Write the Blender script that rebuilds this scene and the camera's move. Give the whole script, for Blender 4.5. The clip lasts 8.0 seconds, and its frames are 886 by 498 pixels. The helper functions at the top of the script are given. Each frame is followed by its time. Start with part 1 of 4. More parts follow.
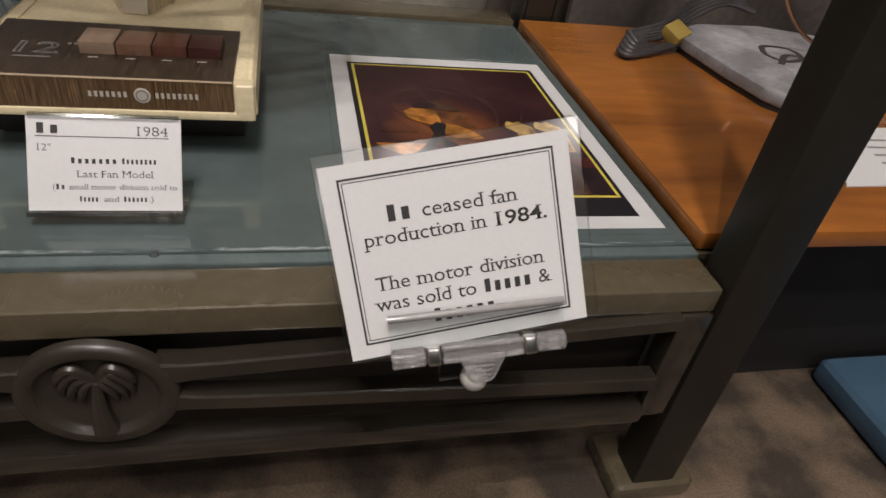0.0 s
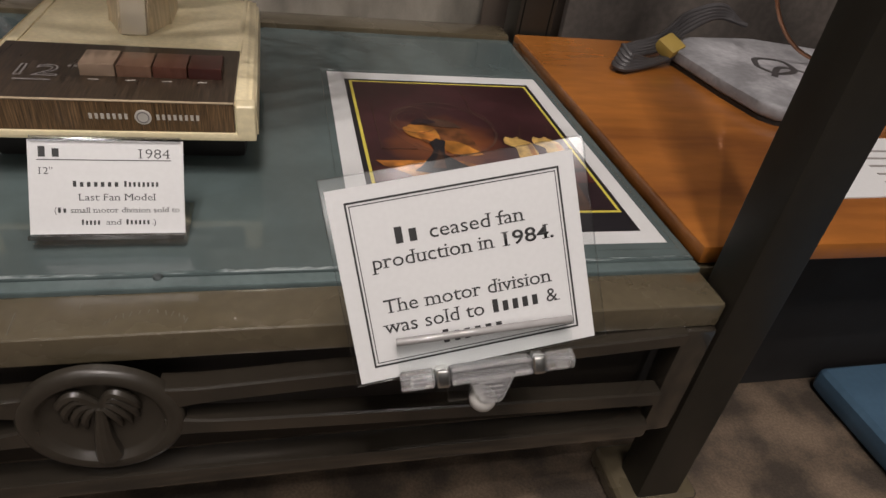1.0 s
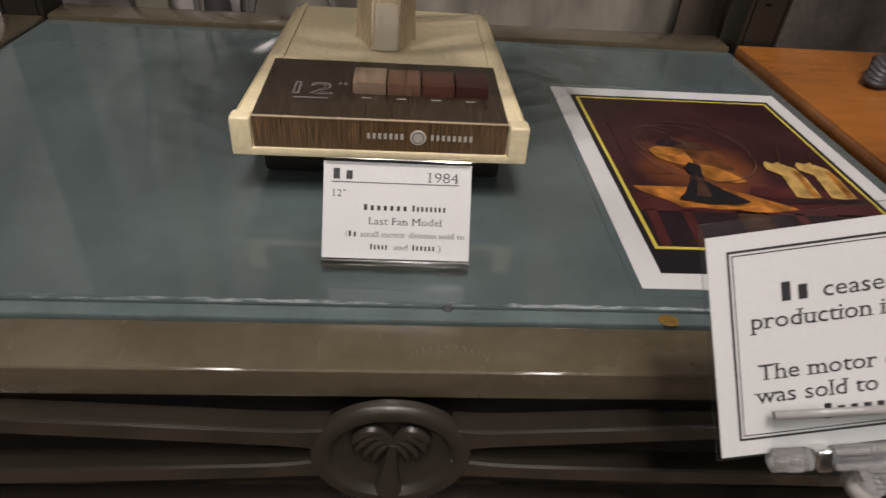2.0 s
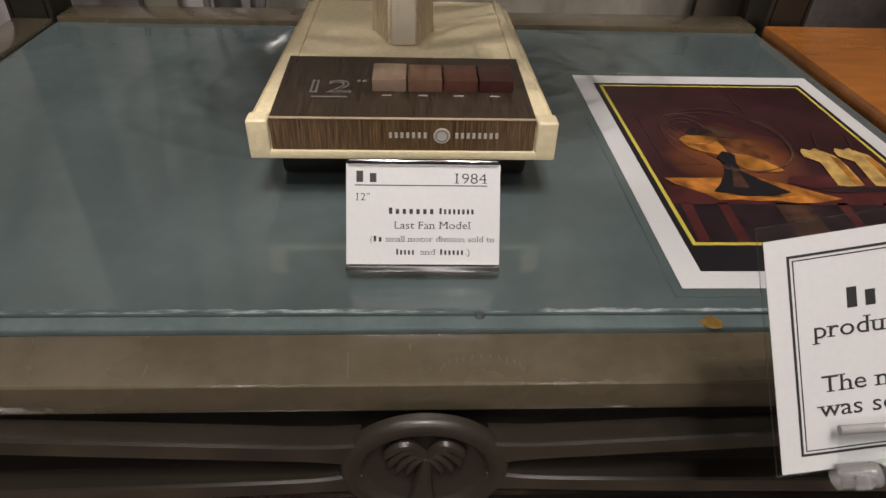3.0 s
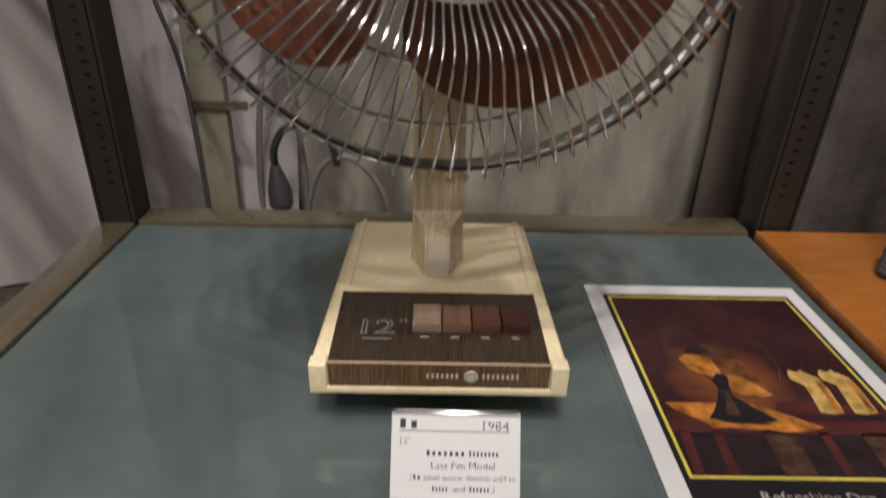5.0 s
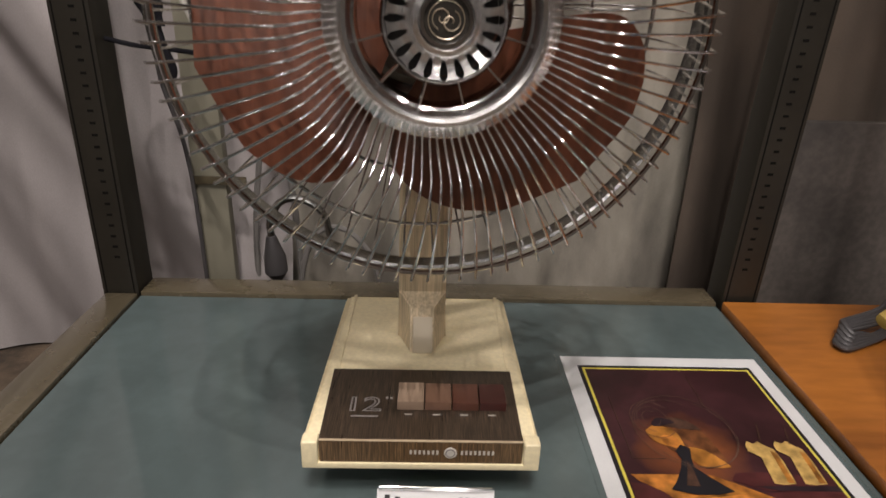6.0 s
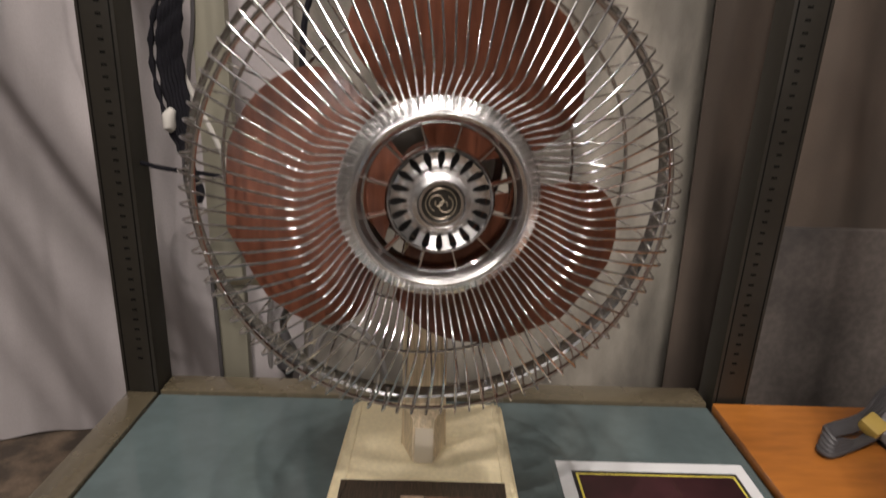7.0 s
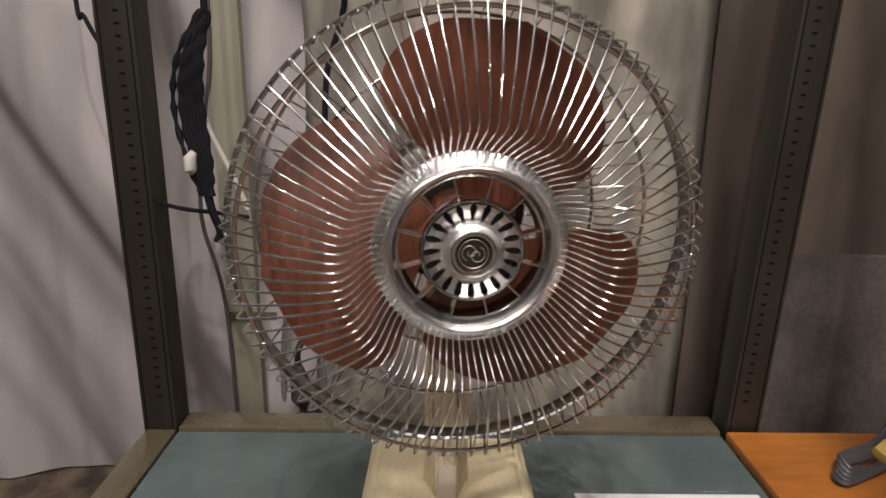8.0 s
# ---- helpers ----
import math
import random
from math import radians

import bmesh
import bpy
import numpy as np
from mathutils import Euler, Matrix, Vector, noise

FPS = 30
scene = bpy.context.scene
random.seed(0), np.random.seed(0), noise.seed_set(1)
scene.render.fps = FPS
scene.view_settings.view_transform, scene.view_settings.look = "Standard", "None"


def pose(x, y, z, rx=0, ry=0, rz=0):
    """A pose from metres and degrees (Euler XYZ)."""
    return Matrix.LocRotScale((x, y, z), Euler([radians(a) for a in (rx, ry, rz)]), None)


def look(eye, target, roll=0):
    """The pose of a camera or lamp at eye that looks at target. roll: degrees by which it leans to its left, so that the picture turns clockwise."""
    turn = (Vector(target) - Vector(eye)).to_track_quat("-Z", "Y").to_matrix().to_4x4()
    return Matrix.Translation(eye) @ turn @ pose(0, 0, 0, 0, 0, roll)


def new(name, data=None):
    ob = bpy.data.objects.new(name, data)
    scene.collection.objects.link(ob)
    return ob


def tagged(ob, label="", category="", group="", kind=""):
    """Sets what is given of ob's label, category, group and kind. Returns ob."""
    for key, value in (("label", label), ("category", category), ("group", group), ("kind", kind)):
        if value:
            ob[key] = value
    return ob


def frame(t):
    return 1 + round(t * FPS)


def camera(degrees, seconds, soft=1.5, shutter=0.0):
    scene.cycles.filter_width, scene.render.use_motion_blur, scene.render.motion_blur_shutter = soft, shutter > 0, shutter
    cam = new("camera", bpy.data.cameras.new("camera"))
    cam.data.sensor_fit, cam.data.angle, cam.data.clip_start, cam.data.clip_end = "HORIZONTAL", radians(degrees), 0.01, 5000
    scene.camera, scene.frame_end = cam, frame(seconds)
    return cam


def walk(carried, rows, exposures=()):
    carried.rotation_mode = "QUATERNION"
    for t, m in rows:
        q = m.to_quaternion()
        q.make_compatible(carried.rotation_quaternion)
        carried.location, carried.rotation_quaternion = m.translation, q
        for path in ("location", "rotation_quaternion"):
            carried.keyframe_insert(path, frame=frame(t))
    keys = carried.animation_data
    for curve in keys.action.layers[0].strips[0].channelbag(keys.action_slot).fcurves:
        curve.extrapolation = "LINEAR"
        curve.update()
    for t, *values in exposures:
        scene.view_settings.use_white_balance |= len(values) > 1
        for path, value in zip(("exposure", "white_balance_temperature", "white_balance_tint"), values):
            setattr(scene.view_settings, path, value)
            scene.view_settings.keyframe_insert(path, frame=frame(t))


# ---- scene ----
cam = camera(69.9, 8.0, shutter=0.4)
PATH = [
    (0, (0.107, -0.291, 0.445), (0.553, 1.256, -0.741), 8.8),
    (0.5, (0.102, -0.286, 0.446), (0.512, 1.279, -0.729), 6.7),
    (1, (0.101, -0.287, 0.448), (0.569, 1.275, -0.709), 8.4),
    (1.5, (0.044, -0.267, 0.446), (0.387, 1.317, -0.726), 8.4),
    (2, (0.006, -0.242, 0.435), (0.14, 1.372, -0.738), 4.3),
    (2.2, (0.002, -0.238, 0.432), (0.134, 1.368, -0.752), 3.6),
    (3.3, (-0.002, -0.224, 0.434), (0.080, 1.371, -0.772), 1.5),
    (3.5, (-0.003, -0.227, 0.438), (0.083, 1.394, -0.731), 1.1),
    (4, (-0.008, -0.227, 0.449), (0.047, 1.387, -0.73), 1.8),
    (4.5, (-0.013, -0.239, 0.508), (0.029, 1.492, -0.491), 2.2),
    (5, (-0.011, -0.243, 0.537), (0.013, 1.543, -0.362), 1.4),
    (5.2, (-0.006, -0.252, 0.545), (0.002, 1.583, -0.241), 1.4),
    (6.3, (-0.003, -0.279, 0.611), (0.050, 1.567, -0.159), 1.8),
    (6.5, (0.0, -0.286, 0.63), (0.029, 1.563, -0.132), 2.2),
    (7, (0.002, -0.305, 0.657), (0.013, 1.607, 0.07), 1.6),
    (7.5, (0.002, -0.322, 0.676), (0.009, 1.621, 0.2), 0.9),
    (8, (-0.021, -0.313, 0.678), (-0.002, 1.616, 0.153), 0.8),
]
walk(cam, [(t, look(eye, target, roll)) for t, eye, target, roll in PATH], exposures=[(0.0, -0.19), (2.0, -0.20), (3.5, -0.08), (5.0, -0.02), (6.5, 0.12), (8.0, 0.2)])
# ---- world, lights, exposure ----
world = bpy.data.worlds.new("room_air")
world.use_nodes = True
world.node_tree.nodes["Background"].inputs[0].default_value = (0.9, 0.85, 0.8, 1)
world.node_tree.nodes["Background"].inputs[1].default_value = 0.03
scene.world = world


def ceiling_lamp(x, y, z, aim, power, size, colour=(1.0, 0.91, 0.865)):
    data = bpy.data.lights.new("unseen_spot_lamp", "AREA")
    data.shape, data.size, data.energy, data.color = "DISK", size, power, colour
    data.spread = radians(150)
    ob = new("unseen_spot_lamp", data)
    ob.matrix_world = look((x, y, z), aim)
    return ob


CEIL = 2.5
for lx, ly in ((0.17, -0.68), (-0.15, -0.78), (0.02, -1.02)):
    ceiling_lamp(lx, ly, CEIL - 0.08, (0.0, 0.2, 0.3), 9.5, 0.020)
ceiling_lamp(-0.20, -1.45, CEIL - 0.08, (0.0, 0.2, 0.3), 8.0, 0.03)
ceiling_lamp(-0.95, -0.10, CEIL - 0.08, (-0.2, 0.4, 0.3), 8.0, 0.10)
ceiling_lamp(0.95, -0.30, CEIL - 0.08, (0.3, 0.3, 0.3), 5.0, 0.10)
# Lamps out of view, added to give the chrome glints and reflections.
for lx, ly in ((-1.6, -1.3), (0.75, -1.35), (1.5, -1.3), (-1.0, -2.4), (0.9, -2.4)):
    ceiling_lamp(lx, ly, CEIL - 0.08, (lx, ly - 0.3, 0.0), 4.0, 0.12)
# Far row out of view, added for low glints on ring and wires.
for lx, ly in ((-1.3, -4.2), (0.1, -4.7), (1.4, -4.1), (-0.6, -5.8), (0.9, -5.8)):
    ceiling_lamp(lx, ly, CEIL - 0.08, (lx * 0.5, ly + 2.5, 0.0), 6.5, 0.10)

# ---- materials ----


def mat(name, colour, rough=0.5, metal=0.0, vary=0.15, scale=20.0, fine=0.0, fine_scale=300.0, bump=0.0, coat=0.0, stretch=(1, 1, 1), dark=None, spec=0.5, piece=0.0):
    """Principled material with mottling at two scales in object space, fine relief and uneven gloss."""
    m = bpy.data.materials.new(name)
    m.use_nodes = True
    n, l = m.node_tree.nodes, m.node_tree.links
    b = n["Principled BSDF"]
    b.inputs["Roughness"].default_value = rough
    b.inputs["Metallic"].default_value = metal
    b.inputs["Specular IOR Level"].default_value = spec
    b.inputs["Coat Weight"].default_value = coat
    b.inputs["Coat Roughness"].default_value = 0.10
    co = n.new("ShaderNodeTexCoord")
    mp = n.new("ShaderNodeMapping")
    mp.inputs["Scale"].default_value = stretch
    l.new(co.outputs["Object"], mp.inputs["Vector"])
    t1 = n.new("ShaderNodeTexNoise")
    t1.inputs["Scale"].default_value = scale
    t1.inputs["Detail"].default_value = 5
    l.new(mp.outputs["Vector"], t1.inputs["Vector"])
    t2 = n.new("ShaderNodeTexNoise")
    t2.inputs["Scale"].default_value = fine_scale
    t2.inputs["Detail"].default_value = 3
    l.new(mp.outputs["Vector"], t2.inputs["Vector"])
    r = n.new("ShaderNodeValToRGB")
    d = dark or tuple(c * (1 - vary) for c in colour)
    e = r.color_ramp.elements
    e[0].position, e[1].position = 0.32, 0.68
    e[0].color, e[1].color = (*d, 1), (*colour, 1)
    l.new(t1.outputs["Fac"], r.inputs["Fac"])
    mix = n.new("ShaderNodeMixRGB")
    mix.blend_type = "MULTIPLY"
    mix.inputs["Fac"].default_value = fine
    l.new(r.outputs["Color"], mix.inputs["Color1"])
    r2 = n.new("ShaderNodeValToRGB")
    r2.color_ramp.elements[0].position, r2.color_ramp.elements[1].position = 0.4, 0.62
    r2.color_ramp.elements[0].color = (0.25, 0.25, 0.25, 1)
    l.new(t2.outputs["Fac"], r2.inputs["Fac"])
    l.new(r2.outputs["Color"], mix.inputs["Color2"])
    out = mix.outputs["Color"]
    if piece:
        info = n.new("ShaderNodeObjectInfo")
        hsv = n.new("ShaderNodeHueSaturation")
        ma = n.new("ShaderNodeMapRange")
        ma.inputs["To Min"].default_value, ma.inputs["To Max"].default_value = 1 - piece, 1 + piece
        l.new(info.outputs["Random"], ma.inputs["Value"])
        l.new(ma.outputs["Result"], hsv.inputs["Value"])
        l.new(out, hsv.inputs["Color"])
        out = hsv.outputs["Color"]
    l.new(out, b.inputs["Base Color"])
    rr = n.new("ShaderNodeMapRange")
    rr.inputs["To Min"].default_value, rr.inputs["To Max"].default_value = max(0.02, rough * 0.75), min(1, rough * 1.3)
    l.new(t1.outputs["Fac"], rr.inputs["Value"])
    l.new(rr.outputs["Result"], b.inputs["Roughness"])
    if bump:
        bp = n.new("ShaderNodeBump")
        bp.inputs["Strength"].default_value = bump
        bp.inputs["Distance"].default_value = 0.001
        l.new(t2.outputs["Fac"], bp.inputs["Height"])
        l.new(bp.outputs["Normal"], b.inputs["Normal"])
    return m


def clear(name, tint=(0.97, 0.98, 0.98), rough=0.03, ior=1.45):
    m = bpy.data.materials.new(name)
    m.use_nodes = True
    b = m.node_tree.nodes["Principled BSDF"]
    b.inputs["Base Color"].default_value = (*tint, 1)
    b.inputs["Roughness"].default_value = rough
    b.inputs["IOR"].default_value = ior
    b.inputs["Transmission Weight"].default_value = 1.0
    return m


OLIVE = mat("olive_enamel", (0.104, 0.085, 0.053), 0.26, 0.0, 0.25, 9, 0.15, 120, 0.04, coat=1.0)
# Apron and post tones set far below the rail's, to offset front fill light.
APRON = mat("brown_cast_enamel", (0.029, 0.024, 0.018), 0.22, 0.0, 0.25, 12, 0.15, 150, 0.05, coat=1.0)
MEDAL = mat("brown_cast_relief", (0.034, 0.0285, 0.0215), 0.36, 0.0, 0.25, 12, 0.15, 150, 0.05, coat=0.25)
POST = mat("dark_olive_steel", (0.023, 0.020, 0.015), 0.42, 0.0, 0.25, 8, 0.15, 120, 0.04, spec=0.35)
# Near-black stands for the shade in the gaps behind the apron bars.
GAP_SHADE = mat("apron_gap_shade", (0.012, 0.010, 0.008), 0.4, 0.0, 0.2, 9, 0.1, 120)
SCRATCH = mat("pale_scratch", (0.105, 0.092, 0.067), 0.5)
NUB = mat("dark_rubber", (0.045, 0.055, 0.055), 0.5)
SLOT = mat("slot_dark", (0.0055, 0.005, 0.0045), 0.8, spec=0.1)
TEAL = mat("teal_backed_glass", (0.094, 0.123, 0.123), 0.075, 0.0, 0.28, 5, 0.10, 60, 0.0, spec=0.7)
TEAL_EDGE = mat("glass_edge_teal", (0.115, 0.152, 0.152), 0.12, 0.0, 0.25, 30, 0.1, 200, 0.0, spec=0.6)
WEAR = mat("worn_glass_rim", (0.36, 0.41, 0.41), 0.3, 0.0, 0.4, 90, 0.6, 500, 0.0, stretch=(0.6, 3, 1), dark=(0.09, 0.125, 0.125))
CREAM = mat("cream_plastic", (0.82, 0.71, 0.46), 0.38, 0.0, 0.12, 14, 0.12, 260, 0.04)
BLACK = mat("black_plastic", (0.015, 0.014, 0.013), 0.5, 0, 0.3, 20, 0.1, 200)
GRAIN = mat("brown_woodgrain_vinyl", (0.20, 0.120, 0.058), 0.3, 0, 0.5, 75, 0.75, 150, 0.05, stretch=(9, 0.35, 0.35))
GRAIN_TOP = mat("dark_woodgrain_vinyl", (0.062, 0.041, 0.026), 0.30, 0, 0.45, 75, 0.7, 150, 0.05, stretch=(9, 0.35, 0.35))
NECK = mat("beige_woodgrain", (0.74, 0.60, 0.39), 0.35, 0, 0.32, 40, 0.30, 90, 0.03, stretch=(6, 6, 0.25))
CHROME = mat("chrome", (0.93, 0.92, 0.91), 0.13, 1.0, 0.12, 60, 0.05, 300)
STEEL = mat("plated_wire", (0.90, 0.885, 0.87), 0.19, 1.0, 0.12, 80, 0.1, 300)
KNURL = mat("knurled_chrome", (0.97, 0.96, 0.95), 0.23, 1.0, 0.06, 60, 0.06, 350, 0.10)
BAND = mat("dull_plated_band", (0.42, 0.42, 0.41), 0.24, 1.0, 0.25, 40, 0.1, 300)
BRONZE = mat("dark_bronze", (0.03, 0.026, 0.02), 0.4, 0.2, 0.4, 200)
BRONZE_LINE = mat("pale_bronze", (0.42, 0.36, 0.27), 0.35, 0.8, 0.2, 200)
BLADE = mat("brown_blade_plastic", (0.142, 0.049, 0.026), 0.36, 0, 0.40, 20, 0.22, 60, 0.02, stretch=(5, 1, 0.5), spec=0.3)
MOTOR = mat("grey_motor_housing", (0.16, 0.145, 0.12), 0.4, 0.2, 0.2, 20)
PAPER = mat("white_paper", (0.60, 0.60, 0.60), 0.45, 0, 0.04, 12, 0.03, 400)
INK = mat("black_ink", (0.02, 0.02, 0.02), 0.5)
GREYINK = mat("grey_ink", (0.22, 0.20, 0.19), 0.5)
SILVER = mat("silver_print", (0.62, 0.58, 0.52), 0.35, 0.3)


def film(name, gloss, rough=0.04, tint=(0.97, 0.98, 0.98)):
    """Thin clear plastic: see-through with a weak sharp gloss."""
    m = bpy.data.materials.new(name)
    m.use_nodes = True
    n, l = m.node_tree.nodes, m.node_tree.links
    n.remove(n["Principled BSDF"])
    a, b, mix, fr = n.new("ShaderNodeBsdfTransparent"), n.new("ShaderNodeBsdfGlossy"), n.new("ShaderNodeMixShader"), n.new("ShaderNodeLayerWeight")
    a.inputs["Color"].default_value = (*tint, 1)
    b.inputs["Roughness"].default_value = rough
    fr.inputs["Blend"].default_value = 0.25
    ma = n.new("ShaderNodeMapRange")
    ma.inputs["To Min"].default_value, ma.inputs["To Max"].default_value = gloss, gloss * 4 + 0.1
    l.new(fr.outputs["Facing"], ma.inputs["Value"])
    l.new(ma.outputs["Result"], mix.inputs["Fac"])
    l.new(a.outputs["BSDF"], mix.inputs[1])
    l.new(b.outputs["BSDF"], mix.inputs[2])
    l.new(mix.outputs["Shader"], n["Material Output"].inputs["Surface"])
    return m


CLEAR = film("clear_acrylic", 0.07)
FILM = film("clear_sleeve", 0.03, 0.16)
CRYSTAL = film("crystal_plastic", 0.30, 0.08)
GRIP = film("clear_gripper", 0.10, 0.08, (0.93, 0.94, 0.95))
MOULD = clear("clear_moulded_plastic", (0.95, 0.95, 0.96), 0.06, 1.49)
MOULD.node_tree.nodes["Principled BSDF"].inputs["Transmission Weight"].default_value = 0.88
SMOKY = mat("smoky_plastic", (0.30, 0.29, 0.285), 0.12, 0, 0.2, 80)
PIN = mat("steel_pin", (0.8, 0.8, 0.78), 0.2, 1.0)
PEARL = mat("translucent_white_ball", (0.50, 0.485, 0.46), 0.3, 0, 0.2, 90)
WOOD = mat("varnished_pine", (0.42, 0.150, 0.027), 0.24, 0, 0.62, 4.5, 0.16, 40, 0.03, stretch=(0.6, 2.2, 2.2), coat=0.4, dark=(0.17, 0.058, 0.014))
CARPET = mat("mottled_brown_carpet", (0.145, 0.103, 0.068), 0.95, 0, 0.72, 15, 0.35, 420, 0.9)
SKIRT = mat("black_board", (0.008, 0.007, 0.007), 0.8)
CLOTH = mat("pinkish_grey_drape", (0.33, 0.30, 0.295), 0.85, 0, 0.22, 5, 0.12, 500, 0.15, stretch=(2.5, 1, 0.6))
CLOTH_B = mat("beige_grey_drape", (0.33, 0.30, 0.25), 0.85, 0, 0.55, 6, 0.12, 500, 0.15, stretch=(2.0, 1, 0.7))
CLOTH_C = mat("brown_grey_drape", (0.095, 0.071, 0.053), 0.85, 0, 0.45, 4, 0.12, 500, 0.15, stretch=(1.6, 1, 0.8))
PALEGREEN = mat("pale_olive_paint", (0.24, 0.225, 0.17), 0.5, 0, 0.15, 8)
WALL = mat("brown_grey_wall_paint", (0.14, 0.13, 0.12), 0.8, 0, 0.15, 3)
CEILM = mat("ceiling_paint", (0.10, 0.097, 0.094), 0.85, 0, 0.15, 3)
BLUE = mat("blue_vinyl", (0.060, 0.115, 0.175), 0.4, 0, 0.2, 8, 0.1, 200)
GREYCORD = mat("grey_rubber_cord", (0.055, 0.051, 0.052), 0.5, 0, 0.2, 40)
BLACKCORD = mat("black_braided_cord", (0.008, 0.0075, 0.011), 0.8, 0, 0.4, 60, 0.5, 500, 0.4, spec=0.2)
TAG = mat("yellow_card_tag", (0.50, 0.35, 0.085), 0.5, 0, 0.15, 40)
GREYCAST = mat("grey_painted_casting", (0.40, 0.395, 0.41), 0.5, 0, 0.45, 18, 0.2, 150, 0.1)
PALECORD = mat("pale_grey_cable", (0.16, 0.15, 0.14), 0.5, 0, 0.2, 40)
COPPER = mat("copper_wire", (0.45, 0.24, 0.15), 0.3, 1.0)
WHITECORD = mat("white_cord", (0.42, 0.40, 0.36), 0.5)
AMBER = mat("amber_residue", (0.22, 0.13, 0.03), 0.3, 0, 0.4, 300)
PBLACK = mat("print_black", (0.010, 0.009, 0.012), 0.45)
PGOLD = mat("print_gold", (0.60, 0.50, 0.08), 0.45)
PORANGE = mat("print_orange", (0.66, 0.24, 0.04), 0.45, 0, 0.75, 70, 0.2, 120)
PGLOW = mat("print_amber", (0.55, 0.22, 0.035), 0.45, 0, 0.8, 45, 0.2, 120)
PCREAM = mat("print_cream", (0.66, 0.42, 0.13), 0.45, 0, 0.6, 90, 0.2, 150)
PRED = mat("print_red", (0.085, 0.018, 0.018), 0.45, 0, 0.5, 40, 0.2, 120)
PGREY = mat("print_brown_grey", (0.115, 0.062, 0.042), 0.6, 0, 0.5, 60)


def painting_paint():
    """Printed picture: maroon ground with a lamplit amber patch and loose brush mottling."""
    m = mat("print_painting", (0.050, 0.014, 0.017), 0.42, 0, 0.6, 14, 0.2, 90)
    n, l = m.node_tree.nodes, m.node_tree.links
    b = n["Principled BSDF"]
    old = b.inputs["Base Color"].links[0].from_socket
    co = n.new("ShaderNodeTexCoord")
    wob = n.new("ShaderNodeTexNoise")
    wob.inputs["Scale"].default_value = 40
    add = n.new("ShaderNodeVectorMath")
    add.operation = "MULTIPLY_ADD"
    add.inputs[1].default_value = (0.03, 0.03, 0)
    l.new(co.outputs["Object"], wob.inputs["Vector"])
    l.new(wob.outputs["Color"], add.inputs[0])
    l.new(co.outputs["Object"], add.inputs[2])
    dist = n.new("ShaderNodeVectorMath")
    dist.operation = "DISTANCE"
    dist.inputs[1].default_value = (-0.003, 0.018, 0.001)
    l.new(add.outputs["Vector"], dist.inputs[0])
    mr = n.new("ShaderNodeMapRange")
    mr.inputs["From Min"].default_value, mr.inputs["From Max"].default_value = 0.012, 0.052
    mr.inputs["To Min"].default_value, mr.inputs["To Max"].default_value = 0.75, 0.0
    l.new(dist.outputs["Value"], mr.inputs["Value"])
    mix = n.new("ShaderNodeMixRGB")
    mix.inputs["Color2"].default_value = (0.26, 0.080, 0.022, 1)
    l.new(mr.outputs["Result"], mix.inputs["Fac"])
    l.new(old, mix.inputs["Color1"])
    l.new(mix.outputs["Color"], b.inputs["Base Color"])
    return m


PAINTING = painting_paint()
BUTTONS = [mat("button_" + n, c, 0.3, 0, 0.12, 60) for n, c in (("tan", (0.29, 0.205, 0.145)), ("clay", (0.165, 0.090, 0.058)), ("russet", (0.095, 0.036, 0.023)), ("maroon", (0.050, 0.014, 0.011)))]

for blotchy, low, high in ((CARPET, 0.42, 0.60), (CLOTH_B, 0.40, 0.62), (CLOTH_C, 0.40, 0.62), (TEAL, 0.38, 0.64), (WEAR, 0.46, 0.62), (GREYCAST, 0.40, 0.62)):
    ramp = next(nd for nd in blotchy.node_tree.nodes if nd.type == "VALTORGB").color_ramp
    ramp.elements[0].position, ramp.elements[1].position = low, high

# ---- building helpers ----
BASE = {}


def thing(name, at, label, category, kind="", group="", m=None):
    ob = new(name)
    ob.matrix_world = m or pose(*at)
    BASE[ob.name] = m or pose(*at)
    return tagged(ob, label, category, group, kind)


def part(name, bm, material, parent=None, label="", smooth=False):
    """One mesh object from a bmesh in world coordinates, under its parent."""
    me = bpy.data.meshes.new(name)
    m = BASE[parent.name] if parent else Matrix()
    bm.transform(m.inverted())
    bmesh.ops.recalc_face_normals(bm, faces=bm.faces)
    if smooth:
        for f in bm.faces:
            f.smooth = True
        for e in bm.edges:
            if len(e.link_faces) == 2 and e.calc_face_angle(0) > 0.6:
                e.smooth = False
    bm.to_mesh(me)
    bm.free()
    me.materials.append(material)
    ob = new(name, me)
    if parent:
        ob.parent = parent
        BASE[ob.name] = m
    else:
        BASE[ob.name] = m
    if label:
        ob["label"] = label
    return ob


def box(x0, x1, y0, y1, z0, z1, bevel=0.0, seg=2, bm=None):
    own = bmesh.new()
    bmesh.ops.create_cube(own, size=1)
    own.transform(Matrix.Translation(((x0 + x1) / 2, (y0 + y1) / 2, (z0 + z1) / 2)) @ Matrix.Diagonal((x1 - x0, y1 - y0, z1 - z0, 1)))
    if bevel:
        bmesh.ops.bevel(own, geom=own.edges[:], offset=bevel, segments=seg, affect="EDGES", profile=0.6)
    return join(bm, own)


def join(bm, own):
    if bm is None:
        return own
    me = bpy.data.meshes.new("tmp")
    own.to_mesh(me)
    own.free()
    bm.from_mesh(me)
    bpy.data.meshes.remove(me)
    return bm


